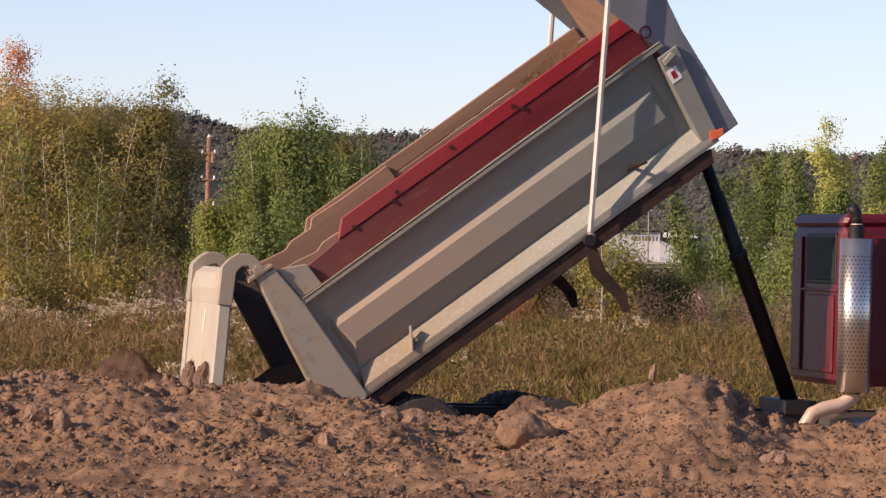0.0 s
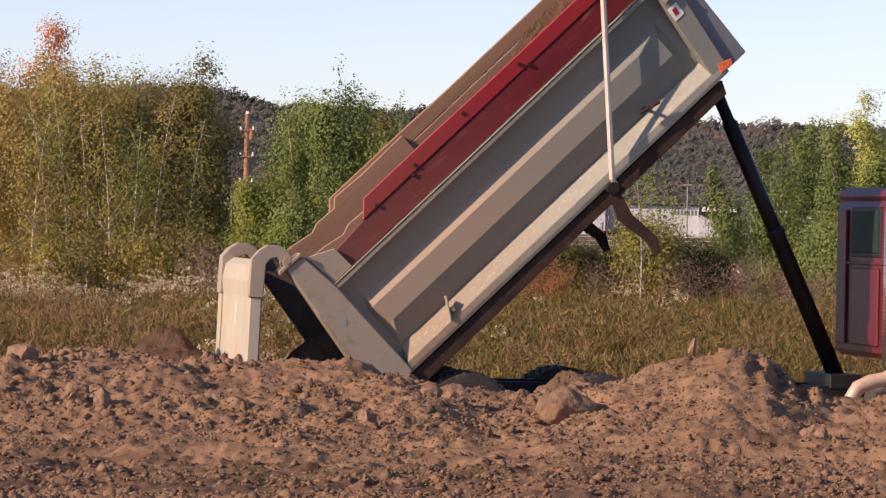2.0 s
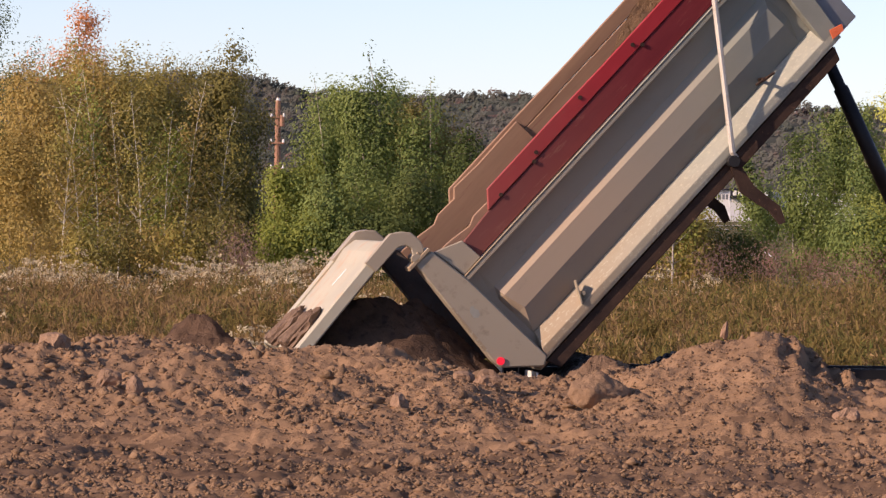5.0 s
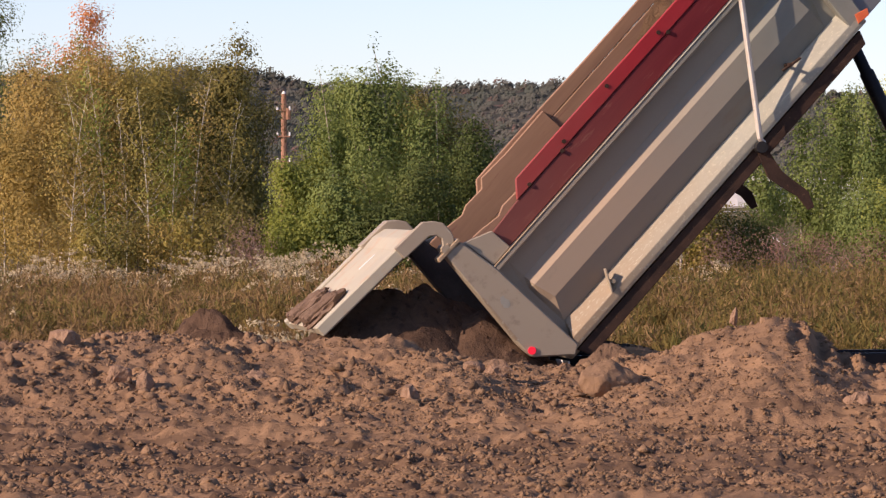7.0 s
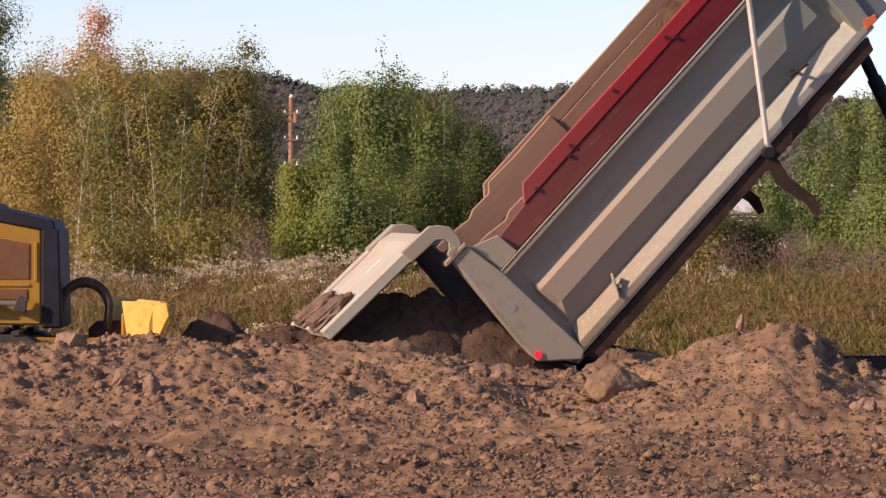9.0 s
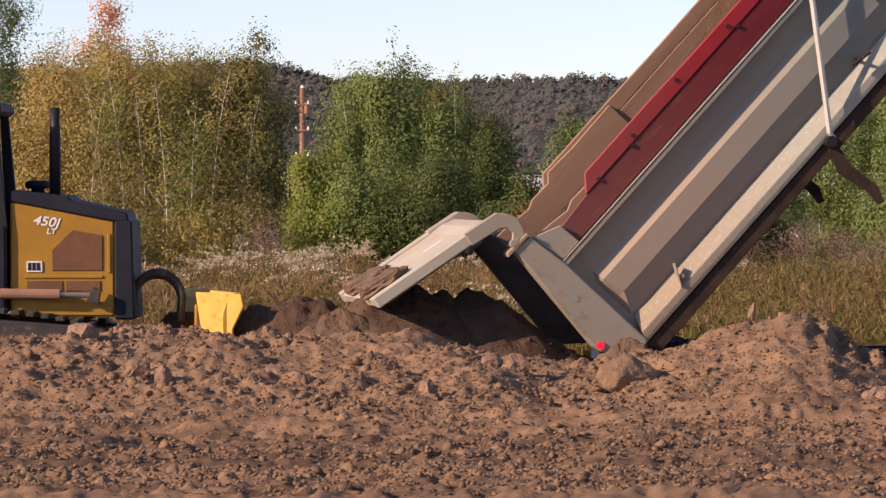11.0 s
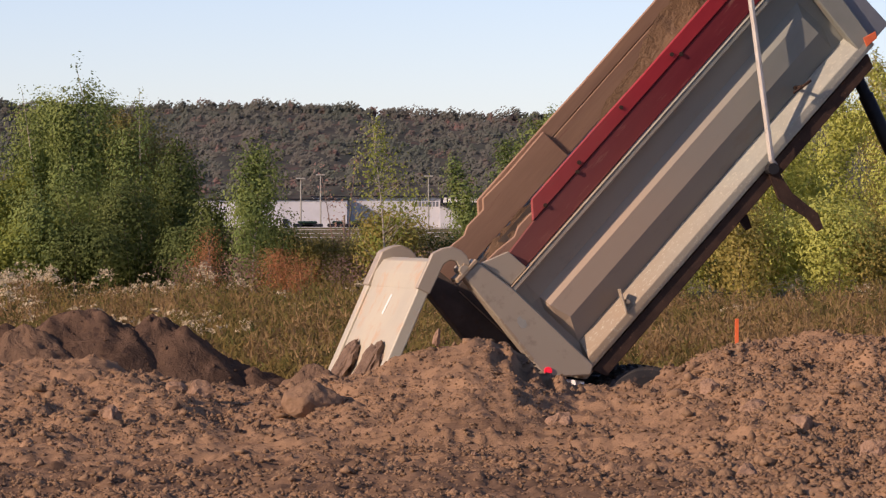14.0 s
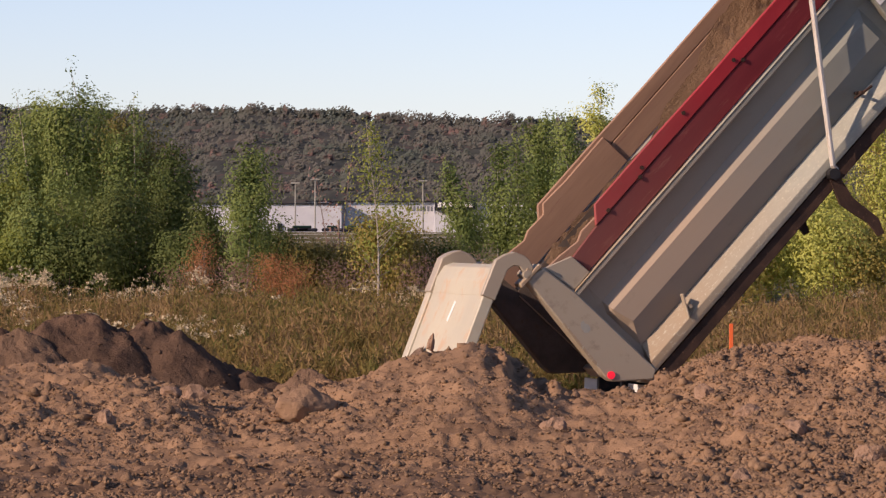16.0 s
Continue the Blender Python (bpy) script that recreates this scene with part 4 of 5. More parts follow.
        bm = bmesh.new()
        tube(bm, [(2.79, -HALF - 0.14, -0.05), (2.79, -HALF + 0.05, -0.05)], 0.06, 10)
        side("arm_pivot", bm, "black")
        # curved brown strap hanging from the arm's pivot
        bm = bmesh.new()
        path = [(2.82, 0.00), (2.76, -0.18), (2.70, -0.36), (2.72, -0.52), (2.75, -0.70), (2.70, -0.86)]
        ws = [0.04, 0.055, 0.07, 0.065, 0.055, 0.03]
        L = []
        for (x, z), w in zip(path, ws):
            L.append([bm.verts.new((x + a, -HALF - 0.02 + b, z - 0.4 * a)) for a, b in ((-w, 0), (w, 0), (w, 0.05), (-w, 0.05))])
        for a, b in zip(L, L[1:]):
            for k in range(4):
                bm.faces.new((a[k], a[(k + 1) % 4], b[(k + 1) % 4], b[k]))
        bm.faces.new(L[0]), bm.faces.new(L[-1])
        bmesh.ops.recalc_face_normals(bm, faces=bm.faces)
        side("strap", bm, "flap", "curved rusty brown rubber strap")
        side("lug", slab([(0.705, 0.10), (0.725, 0.10), (0.845, 0.30), (0.83, 0.305)], -HALF - 0.06, -HALF + 0.03, 0.003), "paint", "thin steel lug welded to the rail")
        bm = bmesh.new()
        tube(bm, [(0.80, -HALF - 0.05, 0.16), (0.80, -HALF + 0.04, 0.16)], 0.022, 12)
        side("lug_pin", bm, "rail")
        bm = bmesh.new()
        tube(bm, [(3.60, -HALF - 0.12, 0.28), (3.60, -HALF + 0.1, 0.28)], 0.02, 6)
        tube(bm, [(3.50, -HALF - 0.10, 0.30), (3.72, -HALF - 0.10, 0.25)], 0.015, 6)
        side("hook", bm, "flap")
        bm = bmesh.new()
        tube(bm, [(-0.262, -HALF - 0.066, 0.312), (-0.262, -HALF - 0.03, 0.312)], 0.040, 14)
        side("tail_lamp", bm, "red_lamp", "lit round red tail lamp")
        side("marker_lamp", slab([(4.39, 0.03), (4.53, 0.01), (4.57, 0.07), (4.43, 0.12)], -HALF - 0.045, -HALF - 0.032, 0.003), "orange_lens", "orange marker lamp")
        for x, z in ((2.95, 1.47), (3.02, 1.40), (2.2, 1.50), (1.5, 1.45), (1.42, 1.40), (0.95, 1.42)):
            bm = bmesh.new()
            tube(bm, [(x, -HALF + 0.038, z), (x, -HALF + 0.062, z)], 0.022, 8)
            side("bolt", bm, "flap")
        if s < 0:
            d = side("decal", slab([(4.40, 0.72), (4.52, 0.72), (4.53, 0.86), (4.41, 0.86)], -HALF - 0.036, -HALF - 0.031, 0), "white", "small white and red sticker")
            d2 = slab([(4.435, 0.755), (4.485, 0.755), (4.495, 0.83), (4.445, 0.83)], -HALF - 0.039, -HALF - 0.0365, 0)
            side("decal_mark", d2, "red")
            bm = bmesh.new()
            for k in range(14):
                a0, a1 = 2 * math.pi * k / 14, 2 * math.pi * (k + 1) / 14
                q = [bm.verts.new((4.48 + r * math.cos(a), y, 1.30 + r * math.sin(a))) for y in (0.023 - HALF, 0.028 - HALF) for r, a in ((0.05, a0), (0.065, a0), (0.065, a1), (0.05, a1))]
                for f in ((0, 1, 2, 3), (7, 6, 5, 4), (0, 4, 5, 1), (1, 5, 6, 2), (2, 6, 7, 3), (3, 7, 4, 0)):
                    bm.faces.new([q[j] for j in f])
            side("badge", bm, "dull_red", "faded red ring badge")
            side("paint_scrape", slab([(-0.135, 0.80), (-0.105, 0.77), (-0.07, 0.775), (-0.045, 0.82), (-0.06, 0.86), (-0.05, 0.89), (-0.085, 0.90), (-0.12, 0.865)], -HALF - 0.0525, -HALF - 0.0505, 0), "scrape", "bluish paint scrape on the post")
            side("chip", slab([(-0.30, 0.50), (-0.27, 0.48), (-0.20, 1.02), (-0.22, 1.03)], -HALF - 0.0525, -HALF - 0.0505, 0), "rail", "chipped pale edge")
            side("ladder_bracket", slab([(4.44, 0.92), (4.58, 0.95), (4.56, 1.0), (4.44, 0.97)], -HALF - 0.08, -HALF - 0.03, 0.004), "rail")
    part("front_wall", box(bmesh.new(), 4.42, 4.50, -HALF + 0.1, HALF - 0.1, 0.05, 2.32), "board", bed, "dusty tan front wall")
    part("cab_shield", box(bmesh.new(), 4.2, 5.0, -HALF + 0.085, HALF - 0.085, 2.33, 2.4), "blue", bed, "bluish grey cab shield")
    part("rear_sill", box(bmesh.new(), -0.04, 0.14, -HALF + 0.1, HALF - 0.1, -0.08, 0.06), "paint", bed)
    for s in (-1, 1):
        part("long_sill", box(bmesh.new(), 0.0, 4.40, s * 0.42 - 0.05, s * 0.42 + 0.05, -0.20, 0.03), "black", bed)
    for i in range(9):
        part("cross_member", box(bmesh.new(), 0.4 + 0.48 * i, 0.47 + 0.48 * i, -HALF + 0.12, HALF - 0.12, -0.09, 0.028), "black", bed)
    # what is left of the load clings to the far side and floor
    rng = np.random.default_rng(3)
    bm = bmesh.new()
    nx, nz = 150, 26
    g = []
    for i in range(nx + 1):
        x = 0.5 + 3.8 * i / nx
        top = 1.06 + 0.30 * sstep(2.2, 3.9, x) + 0.10 * noise.fractal(Vector((x * 1.7, 4, 2)), 0.9, 2.0, 4)
        g.append([bm.verts.new((x, HALF - 0.205 - 0.45 * (1 - k / nz) ** 2 - 0.07 * (0.5 + noise.fractal(Vector((x * 3, k * 0.22, 1)), 0.9, 2.0, 5)) * min(1, 2 - 2 * k / nz), 0.1 + top * k / nz)) for k in range(nz + 1)])
    for i in range(nx):
        for k in range(nz):
            bm.faces.new((g[i][k], g[i + 1][k], g[i + 1][k + 1], g[i][k + 1]))
    part("clinging_soil", bm, "clod", bed, "brown soil clinging inside the body")
    return bed


M["red_lamp"] = mat("red_lamp", (0.8, 0.02, 0.03), (0.8, 0.03, 0.04), 5, 0.3, 0, 0)
M["red_lamp"].node_tree.nodes["Principled BSDF"].inputs["Emission Color"].default_value = (1, 0.02, 0.06, 1)
M["red_lamp"].node_tree.nodes["Principled BSDF"].inputs["Emission Strength"].default_value = 0.35
bed = dump_body()


def tailgate():
    """Gate space: the pivot at the origin, x backwards is minus, hanging down along minus z."""
    g = part("tailgate", slab([(-0.26, -0.16), (-0.32, -0.30), (-0.32, -1.45), (-0.23, -1.45), (-0.23, -0.12)], -HALF + 0.16, HALF - 0.16, 0.01), "gate", truck, "steel tailgate in sun-lightened cream, swinging from its top pins")
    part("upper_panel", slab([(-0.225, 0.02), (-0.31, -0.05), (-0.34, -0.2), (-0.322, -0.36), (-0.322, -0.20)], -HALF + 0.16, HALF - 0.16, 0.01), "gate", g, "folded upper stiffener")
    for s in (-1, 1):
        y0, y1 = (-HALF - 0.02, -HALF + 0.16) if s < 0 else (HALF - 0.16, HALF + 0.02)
        part("side_stile", slab([(-0.24, 0.0), (-0.345, -0.06), (-0.345, -1.46), (-0.225, -1.46), (-0.225, -0.3)], y0, y1, 0.012), "gate" if s < 0 else "gate", g, "edge stile in sun-lightened cream")
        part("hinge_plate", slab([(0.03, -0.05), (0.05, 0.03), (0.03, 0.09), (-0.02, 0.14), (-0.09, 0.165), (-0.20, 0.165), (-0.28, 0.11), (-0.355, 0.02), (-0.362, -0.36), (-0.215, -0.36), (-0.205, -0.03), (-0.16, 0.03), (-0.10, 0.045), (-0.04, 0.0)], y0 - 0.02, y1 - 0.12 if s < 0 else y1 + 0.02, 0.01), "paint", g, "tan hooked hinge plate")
        bm = bmesh.new()
        tube(bm, [(0, y0 - 0.05, 0), (0, y1 + 0.03, 0)], 0.045, 10)
        part("hinge_pin", bm, "paint", g)
        part("latch_ear", slab([(-0.02, -0.06), (0.06, -0.04), (0.05, 0.06), (-0.03, 0.06)], y0 - 0.04, y0 - 0.015, 0.004), "rail", g)
    part("scratch", box(bmesh.new(), -0.325, -0.3215, -0.22, -0.15, -0.62, -0.40, pose(0, 0, 0, 12, 0, 0), 0), "white", g, "pale scratch in the paint")
    part("inner_sheet", box(bmesh.new(), -0.215, -0.195, -HALF + 0.16, HALF - 0.16, -1.35, -0.05), "inner", g)
    # muddy latch brackets at the foot
    for y in (-0.62, 0.42):
        for k in range(3):
            bm = box(bmesh.new(), -0.07, 0.03, -0.04, 0.04, -0.24, 0.19, bevel=0.018)
            bm.transform(pose(-0.36, y + 0.13 * (k - 1), -1.22, 0, 6, 0) @ pose(0, 0, 0, 14 - 9 * k, 0, 0))
            for v in bm.verts:
                v.co += Vector((noise.noise(v.co * 9), noise.noise(v.co * 9 + Vector((3, 1, 0))), noise.noise(v.co * 9 + Vector((0, 5, 2))))) * 0.03
            part("latch_bracket", bm, "mud", g, "mud-caked latch bracket")
        bm = bmesh.new()
        bmesh.ops.create_icosphere(bm, subdivisions=3, radius=1)
        for v in bm.verts:
            v.co += v.co.normalized() * noise.fractal(v.co * 2.4 + Vector((y, 0, 0)), 1, 2, 3) * 0.45
            v.co = Vector((v.co.x * 0.085 - 0.345, v.co.y * 0.27 + y, v.co.z * 0.25 - 1.22))
        part("stuck_mud", bm, "mud", g, "crust of dry mud")
    return g


M["mud"] = mat("caked_mud", (0.13, 0.085, 0.06), (0.23, 0.155, 0.11), 6, 0.95, 0, 0.9, 30, (0.08, 0.052, 0.04), 0.55, 0.1)
gate = tailgate()


def chassis():
    for s in (-1, 1):
        part("frame_rail", box(bmesh.new(), -0.1, 8.0, s * 0.42 - 0.045, s * 0.42 + 0.045, 0.66, 0.93), "black", truck)
    part("cross_beam", box(bmesh.new(), 4.50, 4.84, -0.50, 0.50, 0.90, 1.05), "black", truck, "black hoist cross beam")
    # cab
    c = part("cab", slab([(4.94, 1.22), (4.94, 2.80), (5.02, 2.88), (6.35, 2.90), (6.60, 2.10), (6.65, 1.22)], -0.92, 0.92, 0.06), "maroon", truck, "glossy maroon truck cab")
    part("roof_cap", slab([(4.93, 2.84), (4.99, 2.97), (6.2, 2.99), (6.38, 2.88)], -0.93, 0.93, 0.04), "maroon", c, "rounded roof cap")
    part("rear_window", box(bmesh.new(), 4.915, 4.96, -0.72, 0.28, 2.28, 2.74, bevel=0.02), "glass", c, "dark rear window")
    part("window_frame", box(bmesh.new(), 4.925, 4.97, -0.75, 0.31, 2.25, 2.77, bevel=0.01), "black", c)
    part("rear_fold", box(bmesh.new(), 4.912, 4.95, -0.72, 0.28, 1.34, 2.14, bevel=0.016), "maroon", c)
    part("rear_fold", box(bmesh.new(), 4.912, 4.95, 0.45, 0.80, 1.34, 2.74, bevel=0.016), "maroon", c)
    part("belt_fold", box(bmesh.new(), 4.915, 4.95, -0.88, 0.88, 2.17, 2.205, bevel=0.012), "maroon", c)
    part("door_window", box(bmesh.new(), 5.55, 6.3, -0.945, -0.90, 2.15, 2.75, bevel=0.03), "glass", c)
    part("side_fold", box(bmesh.new(), 5.02, 5.45, -0.945, -0.9, 1.34, 2.75, bevel=0.02), "maroon", c)
    part("hood", box(bmesh.new(), 6.5, 8.2, -0.75, 0.75, 1.1, 1.95, bevel=0.12), "maroon", truck, "maroon hood")
    h = part("grab_handle", tube(bmesh.new(), [(5.40, -1.10, 2.55), (5.44, -1.12, 2.5), (5.44, -1.12, 1.65), (5.40, -1.10, 1.60)], 0.016, 8), "chrome", c, "chrome grab handle")
    # exhaust stack with a perforated guard
    s = part("exhaust_stack", tube(bmesh.new(), [(5.04, -1.1, 1.15), (5.04, -1.1, 2.86)], 0.075, 16), "black", truck, "chromed exhaust stack with perforated heat shield")
    g = part("heat_shield", tube(bmesh.new(), [(5.04, -1.1, 1.17), (5.04, -1.1, 2.72)], [0.168, 0.168], 28), "chrome", s, "perforated chrome heat shield")
    smooth(g)
    bm = bmesh.new()
    for i in range(30):
        for k in range(13):
            a = math.pi + (k + 0.5 * (i % 2)) * math.pi / 12.5
            x, y = 5.04 + 0.1685 * math.cos(a), -1.1 + 0.1685 * math.sin(a)
            bmesh.ops.create_circle(bm, cap_ends=True, segments=6, radius=0.0085, matrix=Matrix.Translation((x, y, 1.38 + i * 0.04)) @ pose(0, 0, 0, 90, 0, 0) @ Matrix.Rotation(a + math.pi / 2, 4, "Y"))
    tagged(part("perforation", bm, "black", s), "rows of dark round holes", kind="stuff")
    part("stack_neck", tube(bmesh.new(), [(5.04, -1.1, 2.70), (5.04, -1.1, 2.87)], [0.075, 0.06], 14), "rust_pipe", s, "tan stack neck")
    e = part("stack_pipe", tube(bmesh.new(), [(5.04, -1.1, 2.84), (5.04, -1.1, 2.92), (5.03, -1.1, 2.98), (4.97, -1.1, 3.04)], [0.055, 0.052, 0.055, 0.06], 14), "black", s, "dark elbow at the stack's top")
    smooth(e)
    smooth(part("exhaust_elbow", tube(bmesh.new(), [(5.04, -1.1, 1.20), (5.02, -1.1, 1.10), (4.9, -1.1, 1.03), (4.75, -1.1, 1.0), (4.62, -1.1, 0.94), (4.56, -1.1, 0.84), (4.55, -1.05, 0.6)], 0.075, 16), "rust_pipe", s, "heat-tanned exhaust elbow"))
    part("fuel_tank", tube(bmesh.new(), [(4.85, -0.78, 0.68), (6.3, -0.78, 0.68)], 0.28, 24), "chrome", truck, "round metal fuel tank")
    part("tank_cap", tube(bmesh.new(), [(4.95, -0.82, 0.95), (4.95, -0.82, 1.0)], 0.06, 12), "chrome", truck)
    for x in (0.55, 1.85):
        for s in (-1, 1):
            part("fender_bar", box(bmesh.new(), x - 0.05, x + 0.05, s * 0.42 - 0.03, s * 0.42 + 0.03, 0.45, 0.7), "black", truck)
    part("mud_flap", box(bmesh.new(), -0.05, -0.03, -HALF + 0.05, -0.5, 0.25, 0.9, bevel=0.004), "white", truck, "white mud flap behind the wheels")
    part("mud_flap", box(bmesh.new(), -0.05, -0.03, 0.5, HALF - 0.05, 0.25, 0.9, bevel=0.004), "white", truck, "white mud flap behind the wheels")


M["rust_pipe"] = mat("heat_tanned_pipe", (0.52, 0.36, 0.26), (0.62, 0.45, 0.33), 5, 0.5, 0.2, 0.1, 30, (0.4, 0.25, 0.17), 0.6)
chassis()


def wheel(x, y):
    w = new("wheel")
    w.parent = truck
    w.location = (x, y, 0.52)
    bm = bmesh.new()
    prof = ((0.30, -0.14), (0.42, -0.15), (0.49, -0.14), (0.52, -0.11), (0.52, 0.11), (0.49, 0.14), (0.42, 0.15), (0.30, 0.14))
    n = 40
    R = [[bm.verts.new((r * math.cos(2 * math.pi * k / n), d, r * math.sin(2 * math.pi * k / n))) for r, d in prof] for k in range(n)]
    for k in range(n):
        a, b = R[k], R[(k + 1) % n]
        for j in range(len(prof)):
            i = (j + 1) % len(prof)
            bm.faces.new((a[j], a[i], b[i], b[j]))
    for k in range(n):
        a = 2 * math.pi * k / n
        for s in (-1, 1):
            box(bm, -0.022, 0.022, 0.01 if s > 0 else -0.115, 0.115 if s > 0 else -0.01, 0.515, 0.532, Matrix.Rotation(a + 0.04 * s, 4, "Y"), 0)
    bmesh.ops.recalc_face_normals(bm, faces=bm.faces)
    part("tyre", bm, "rubber", w, "dusty black treaded tyre")
    bm = bmesh.new()
    tube(bm, [(0, -0.13, 0), (0, -0.06, 0), (0, 0.1, 0)], [0.30, 0.24, 0.30], 24)
    part("rim", bm, "steel", w, "dull steel rim")
    return w


WHEELS = [wheel(x, y) for x in (0.62, 1.95, 7.3) for y in ((-0.98, -0.66, 0.66, 0.98) if x < 3 else (-0.95, 0.95))]


def hoist():
    bm = bmesh.new()
    tube(bm, [(0, 0, -0.05), (0, 0, 1.55), (0, 0, 1.56), (0, 0, 1.62)], [0.088, 0.088, 0.1, 0.1], 20)
    low = smooth(part("hoist_cylinder", bm, "black", truck, "black telescopic hoist cylinder"))
    bm = bmesh.new()
    tube(bm, [(0, 0, 0.06), (0, 0, -0.55), (0, 0, -0.56), (0, 0, -2.2)], [0.062, 0.062, 0.078, 0.078], 18)
    top = smooth(part("hoist_rod", bm, "black", truck, "black hoist rod, upper stage"))
    return low, top


hoist_low, hoist_top = hoist()


# ---- bulldozer ----
DOZER_X, DOZER_Y = -6.45, 43.4
dozer = thing("bulldozer", pose(DOZER_X, DOZER_Y, 0.5, 0, 0, 4), "yellow crawler bulldozer with black trim pushing soil", "bulldozer")


def bulldozer():
    W = 0.55
    hood = part("hood", slab([(-1.20, 0.75), (-1.20, 1.93), (-0.13, 1.72), (-0.13, 0.75)], -W, W, 0.02), "yellow", dozer, "yellow engine hood")
    part("hood_top", slab([(-1.22, 1.93), (-1.20, 2.05), (-0.60, 1.99), (-0.58, 1.95), (0.0, 1.82), (0.02, 1.72), (-0.13, 1.72)], -W - 0.01, W + 0.01, 0.02), "navy", hood, "dark hood top")
    part("radiator_frame", slab([(-0.128, 0.72), (-0.128, 1.74), (0.05, 1.74), (0.08, 0.72)], -W - 0.02, W + 0.02, 0.02), "navy", dozer, "dark radiator guard")
    part("side_screen", slab([(-0.77, 1.22), (-0.77, 1.44), (-0.56, 1.64), (-0.25, 1.585), (-0.25, 1.22)], -W - 0.012, -W + 0.03, 0.006), "screen", hood, "brown perforated side screen")
    part("screen_frame", slab([(-0.20, 1.20), (-0.20, 1.60), (-0.17, 1.60), (-0.17, 1.20)], -W - 0.016, -W + 0.03, 0.004), "yellow", hood)
    for x0, x1 in ((-1.03, -0.66), (-0.63, -0.27)):
        part("lower_screen", box(bmesh.new(), x0, x1, -W - 0.012, -W + 0.03, 1.01, 1.12, bevel=0.006), "screen", hood)
    part("sill_strip", box(bmesh.new(), -1.05, -0.25, -W - 0.016, -W + 0.02, 1.145, 1.175, bevel=0.004), "yellow", hood)
    d = part("plate", box(bmesh.new(), -1.03, -0.87, -W - 0.014, -W - 0.001, 1.21, 1.32, bevel=0), "white", hood, "pale information plate")
    for k in range(3):
        part("plate_mark", box(bmesh.new(), -1.015 + 0.045 * k, -0.98 + 0.045 * k, -W - 0.018, -W - 0.0145, 1.225, 1.305, bevel=0), "navy", d)
    for body, size, x, z in (("450J", 0.135, -0.97, 1.70), ("LT", 0.08, -0.83, 1.60)):
        cu = bpy.data.curves.new("lettering", "FONT")
        cu.body, cu.size, cu.extrude, cu.offset, cu.shear = body, size, 0.002, 0.0025, 0.2
        tmp = bpy.data.objects.new("lettering", cu)
        me = bpy.data.meshes.new_from_object(tmp)
        ob = from_mesh("lettering", me, "white", hood, "white model number")
        ob.matrix_local = pose(x, -W - 0.006, z, 90, 0, 0) @ pose(0, 0, 0, 0, 0, -7 if size > 0.1 else 0) @ Matrix.Diagonal((1.15, 1, 1, 1))
    smooth(part("exhaust_pipe", tube(bmesh.new(), [(-0.77, -0.2, 1.9), (-0.77, -0.2, 2.62), (-0.77, -0.2, 2.66), (-0.77, -0.2, 2.90)], [0.058, 0.058, 0.052, 0.05], 14), "black", dozer, "black exhaust pipe"))
    smooth(part("air_cleaner", tube(bmesh.new(), [(-0.98, 0.1, 1.98), (-0.98, 0.1, 2.06), (-0.98, 0.1, 2.07), (-0.98, 0.1, 2.13), (-0.98, 0.1, 2.15)], [0.07, 0.07, 0.13, 0.13, 0.08], 18), "navy", dozer, "round air pre-cleaner"))
    # cab
    part("cab_base", box(bmesh.new(), -2.6, -1.23, -0.62, 0.62, 0.8, 1.7, bevel=0.03), "navy", dozer, "dark cab base")
    part("cab_post", slab([(-1.36, 1.65), (-1.22, 1.65), (-1.33, 2.85), (-1.42, 2.85)], -0.60, -0.52, 0.01), "black", dozer, "black cab post")
    part("cab_post", slab([(-1.36, 1.65), (-1.22, 1.65), (-1.33, 2.85), (-1.42, 2.85)], 0.52, 0.60, 0.01), "black", dozer, "black cab post")
    part("cab_glass", slab([(-2.4, 1.7), (-1.37, 1.7), (-1.43, 2.8), (-2.4, 2.8)], -0.58, 0.58, 0), "glass", dozer, "dark cab glass")
    part("cab_roof", box(bmesh.new(), -2.6, -1.28, -0.7, 0.7, 2.82, 2.95, bevel=0.04), "navy", dozer)
    # tracks
    for s in (-1, 1):
        c = s * 0.78
        o = [(-2.5 + 0.36 * math.cos(a), 0.42 + 0.40 * math.sin(a)) for a in np.linspace(math.pi / 2, 1.5 * math.pi, 9)] + [(-0.32 + 0.30 * math.cos(a), 0.34 + 0.32 * math.sin(a)) for a in np.linspace(-math.pi / 2, math.pi / 2, 9)]
        t = part("track", slab([(x, z) for x, z in o], c - 0.22, c + 0.22, 0.01), "rubber", dozer, "muddy steel crawler track")
        for i in range(15):
            k = i / 14
            x, z = -2.45 + 2.1 * k, 0.84 - 0.17 * k ** 3
            part("grouser", box(bmesh.new(), x - 0.04, x + 0.04, c - 0.24, c + 0.24, z - 0.015, z + 0.03, bevel=0.006), "rubber", t)
        part("track_frame", box(bmesh.new(), -2.2, -0.5, c - 0.1, c + 0.1, 0.25, 0.55), "yellow", dozer)
    bm = bmesh.new()
    tube(bm, [(-1.3, -0.66, 0.99), (-0.68, -0.66, 0.98)], 0.055, 12)
    part("lift_cylinder", bm, "timber", dozer, "dusty brown hydraulic cylinder")
    part("cylinder_rod", tube(bmesh.new(), [(-0.68, -0.66, 0.98), (-0.36, -0.66, 0.97)], 0.028, 10), "chrome", dozer, "bright cylinder rod")
    part("rod_mount", slab([(-0.42, 0.9), (-0.28, 0.88), (-0.26, 1.02), (-0.34, 1.06)], -0.70, -0.62, 0.008), "rubber", dozer)
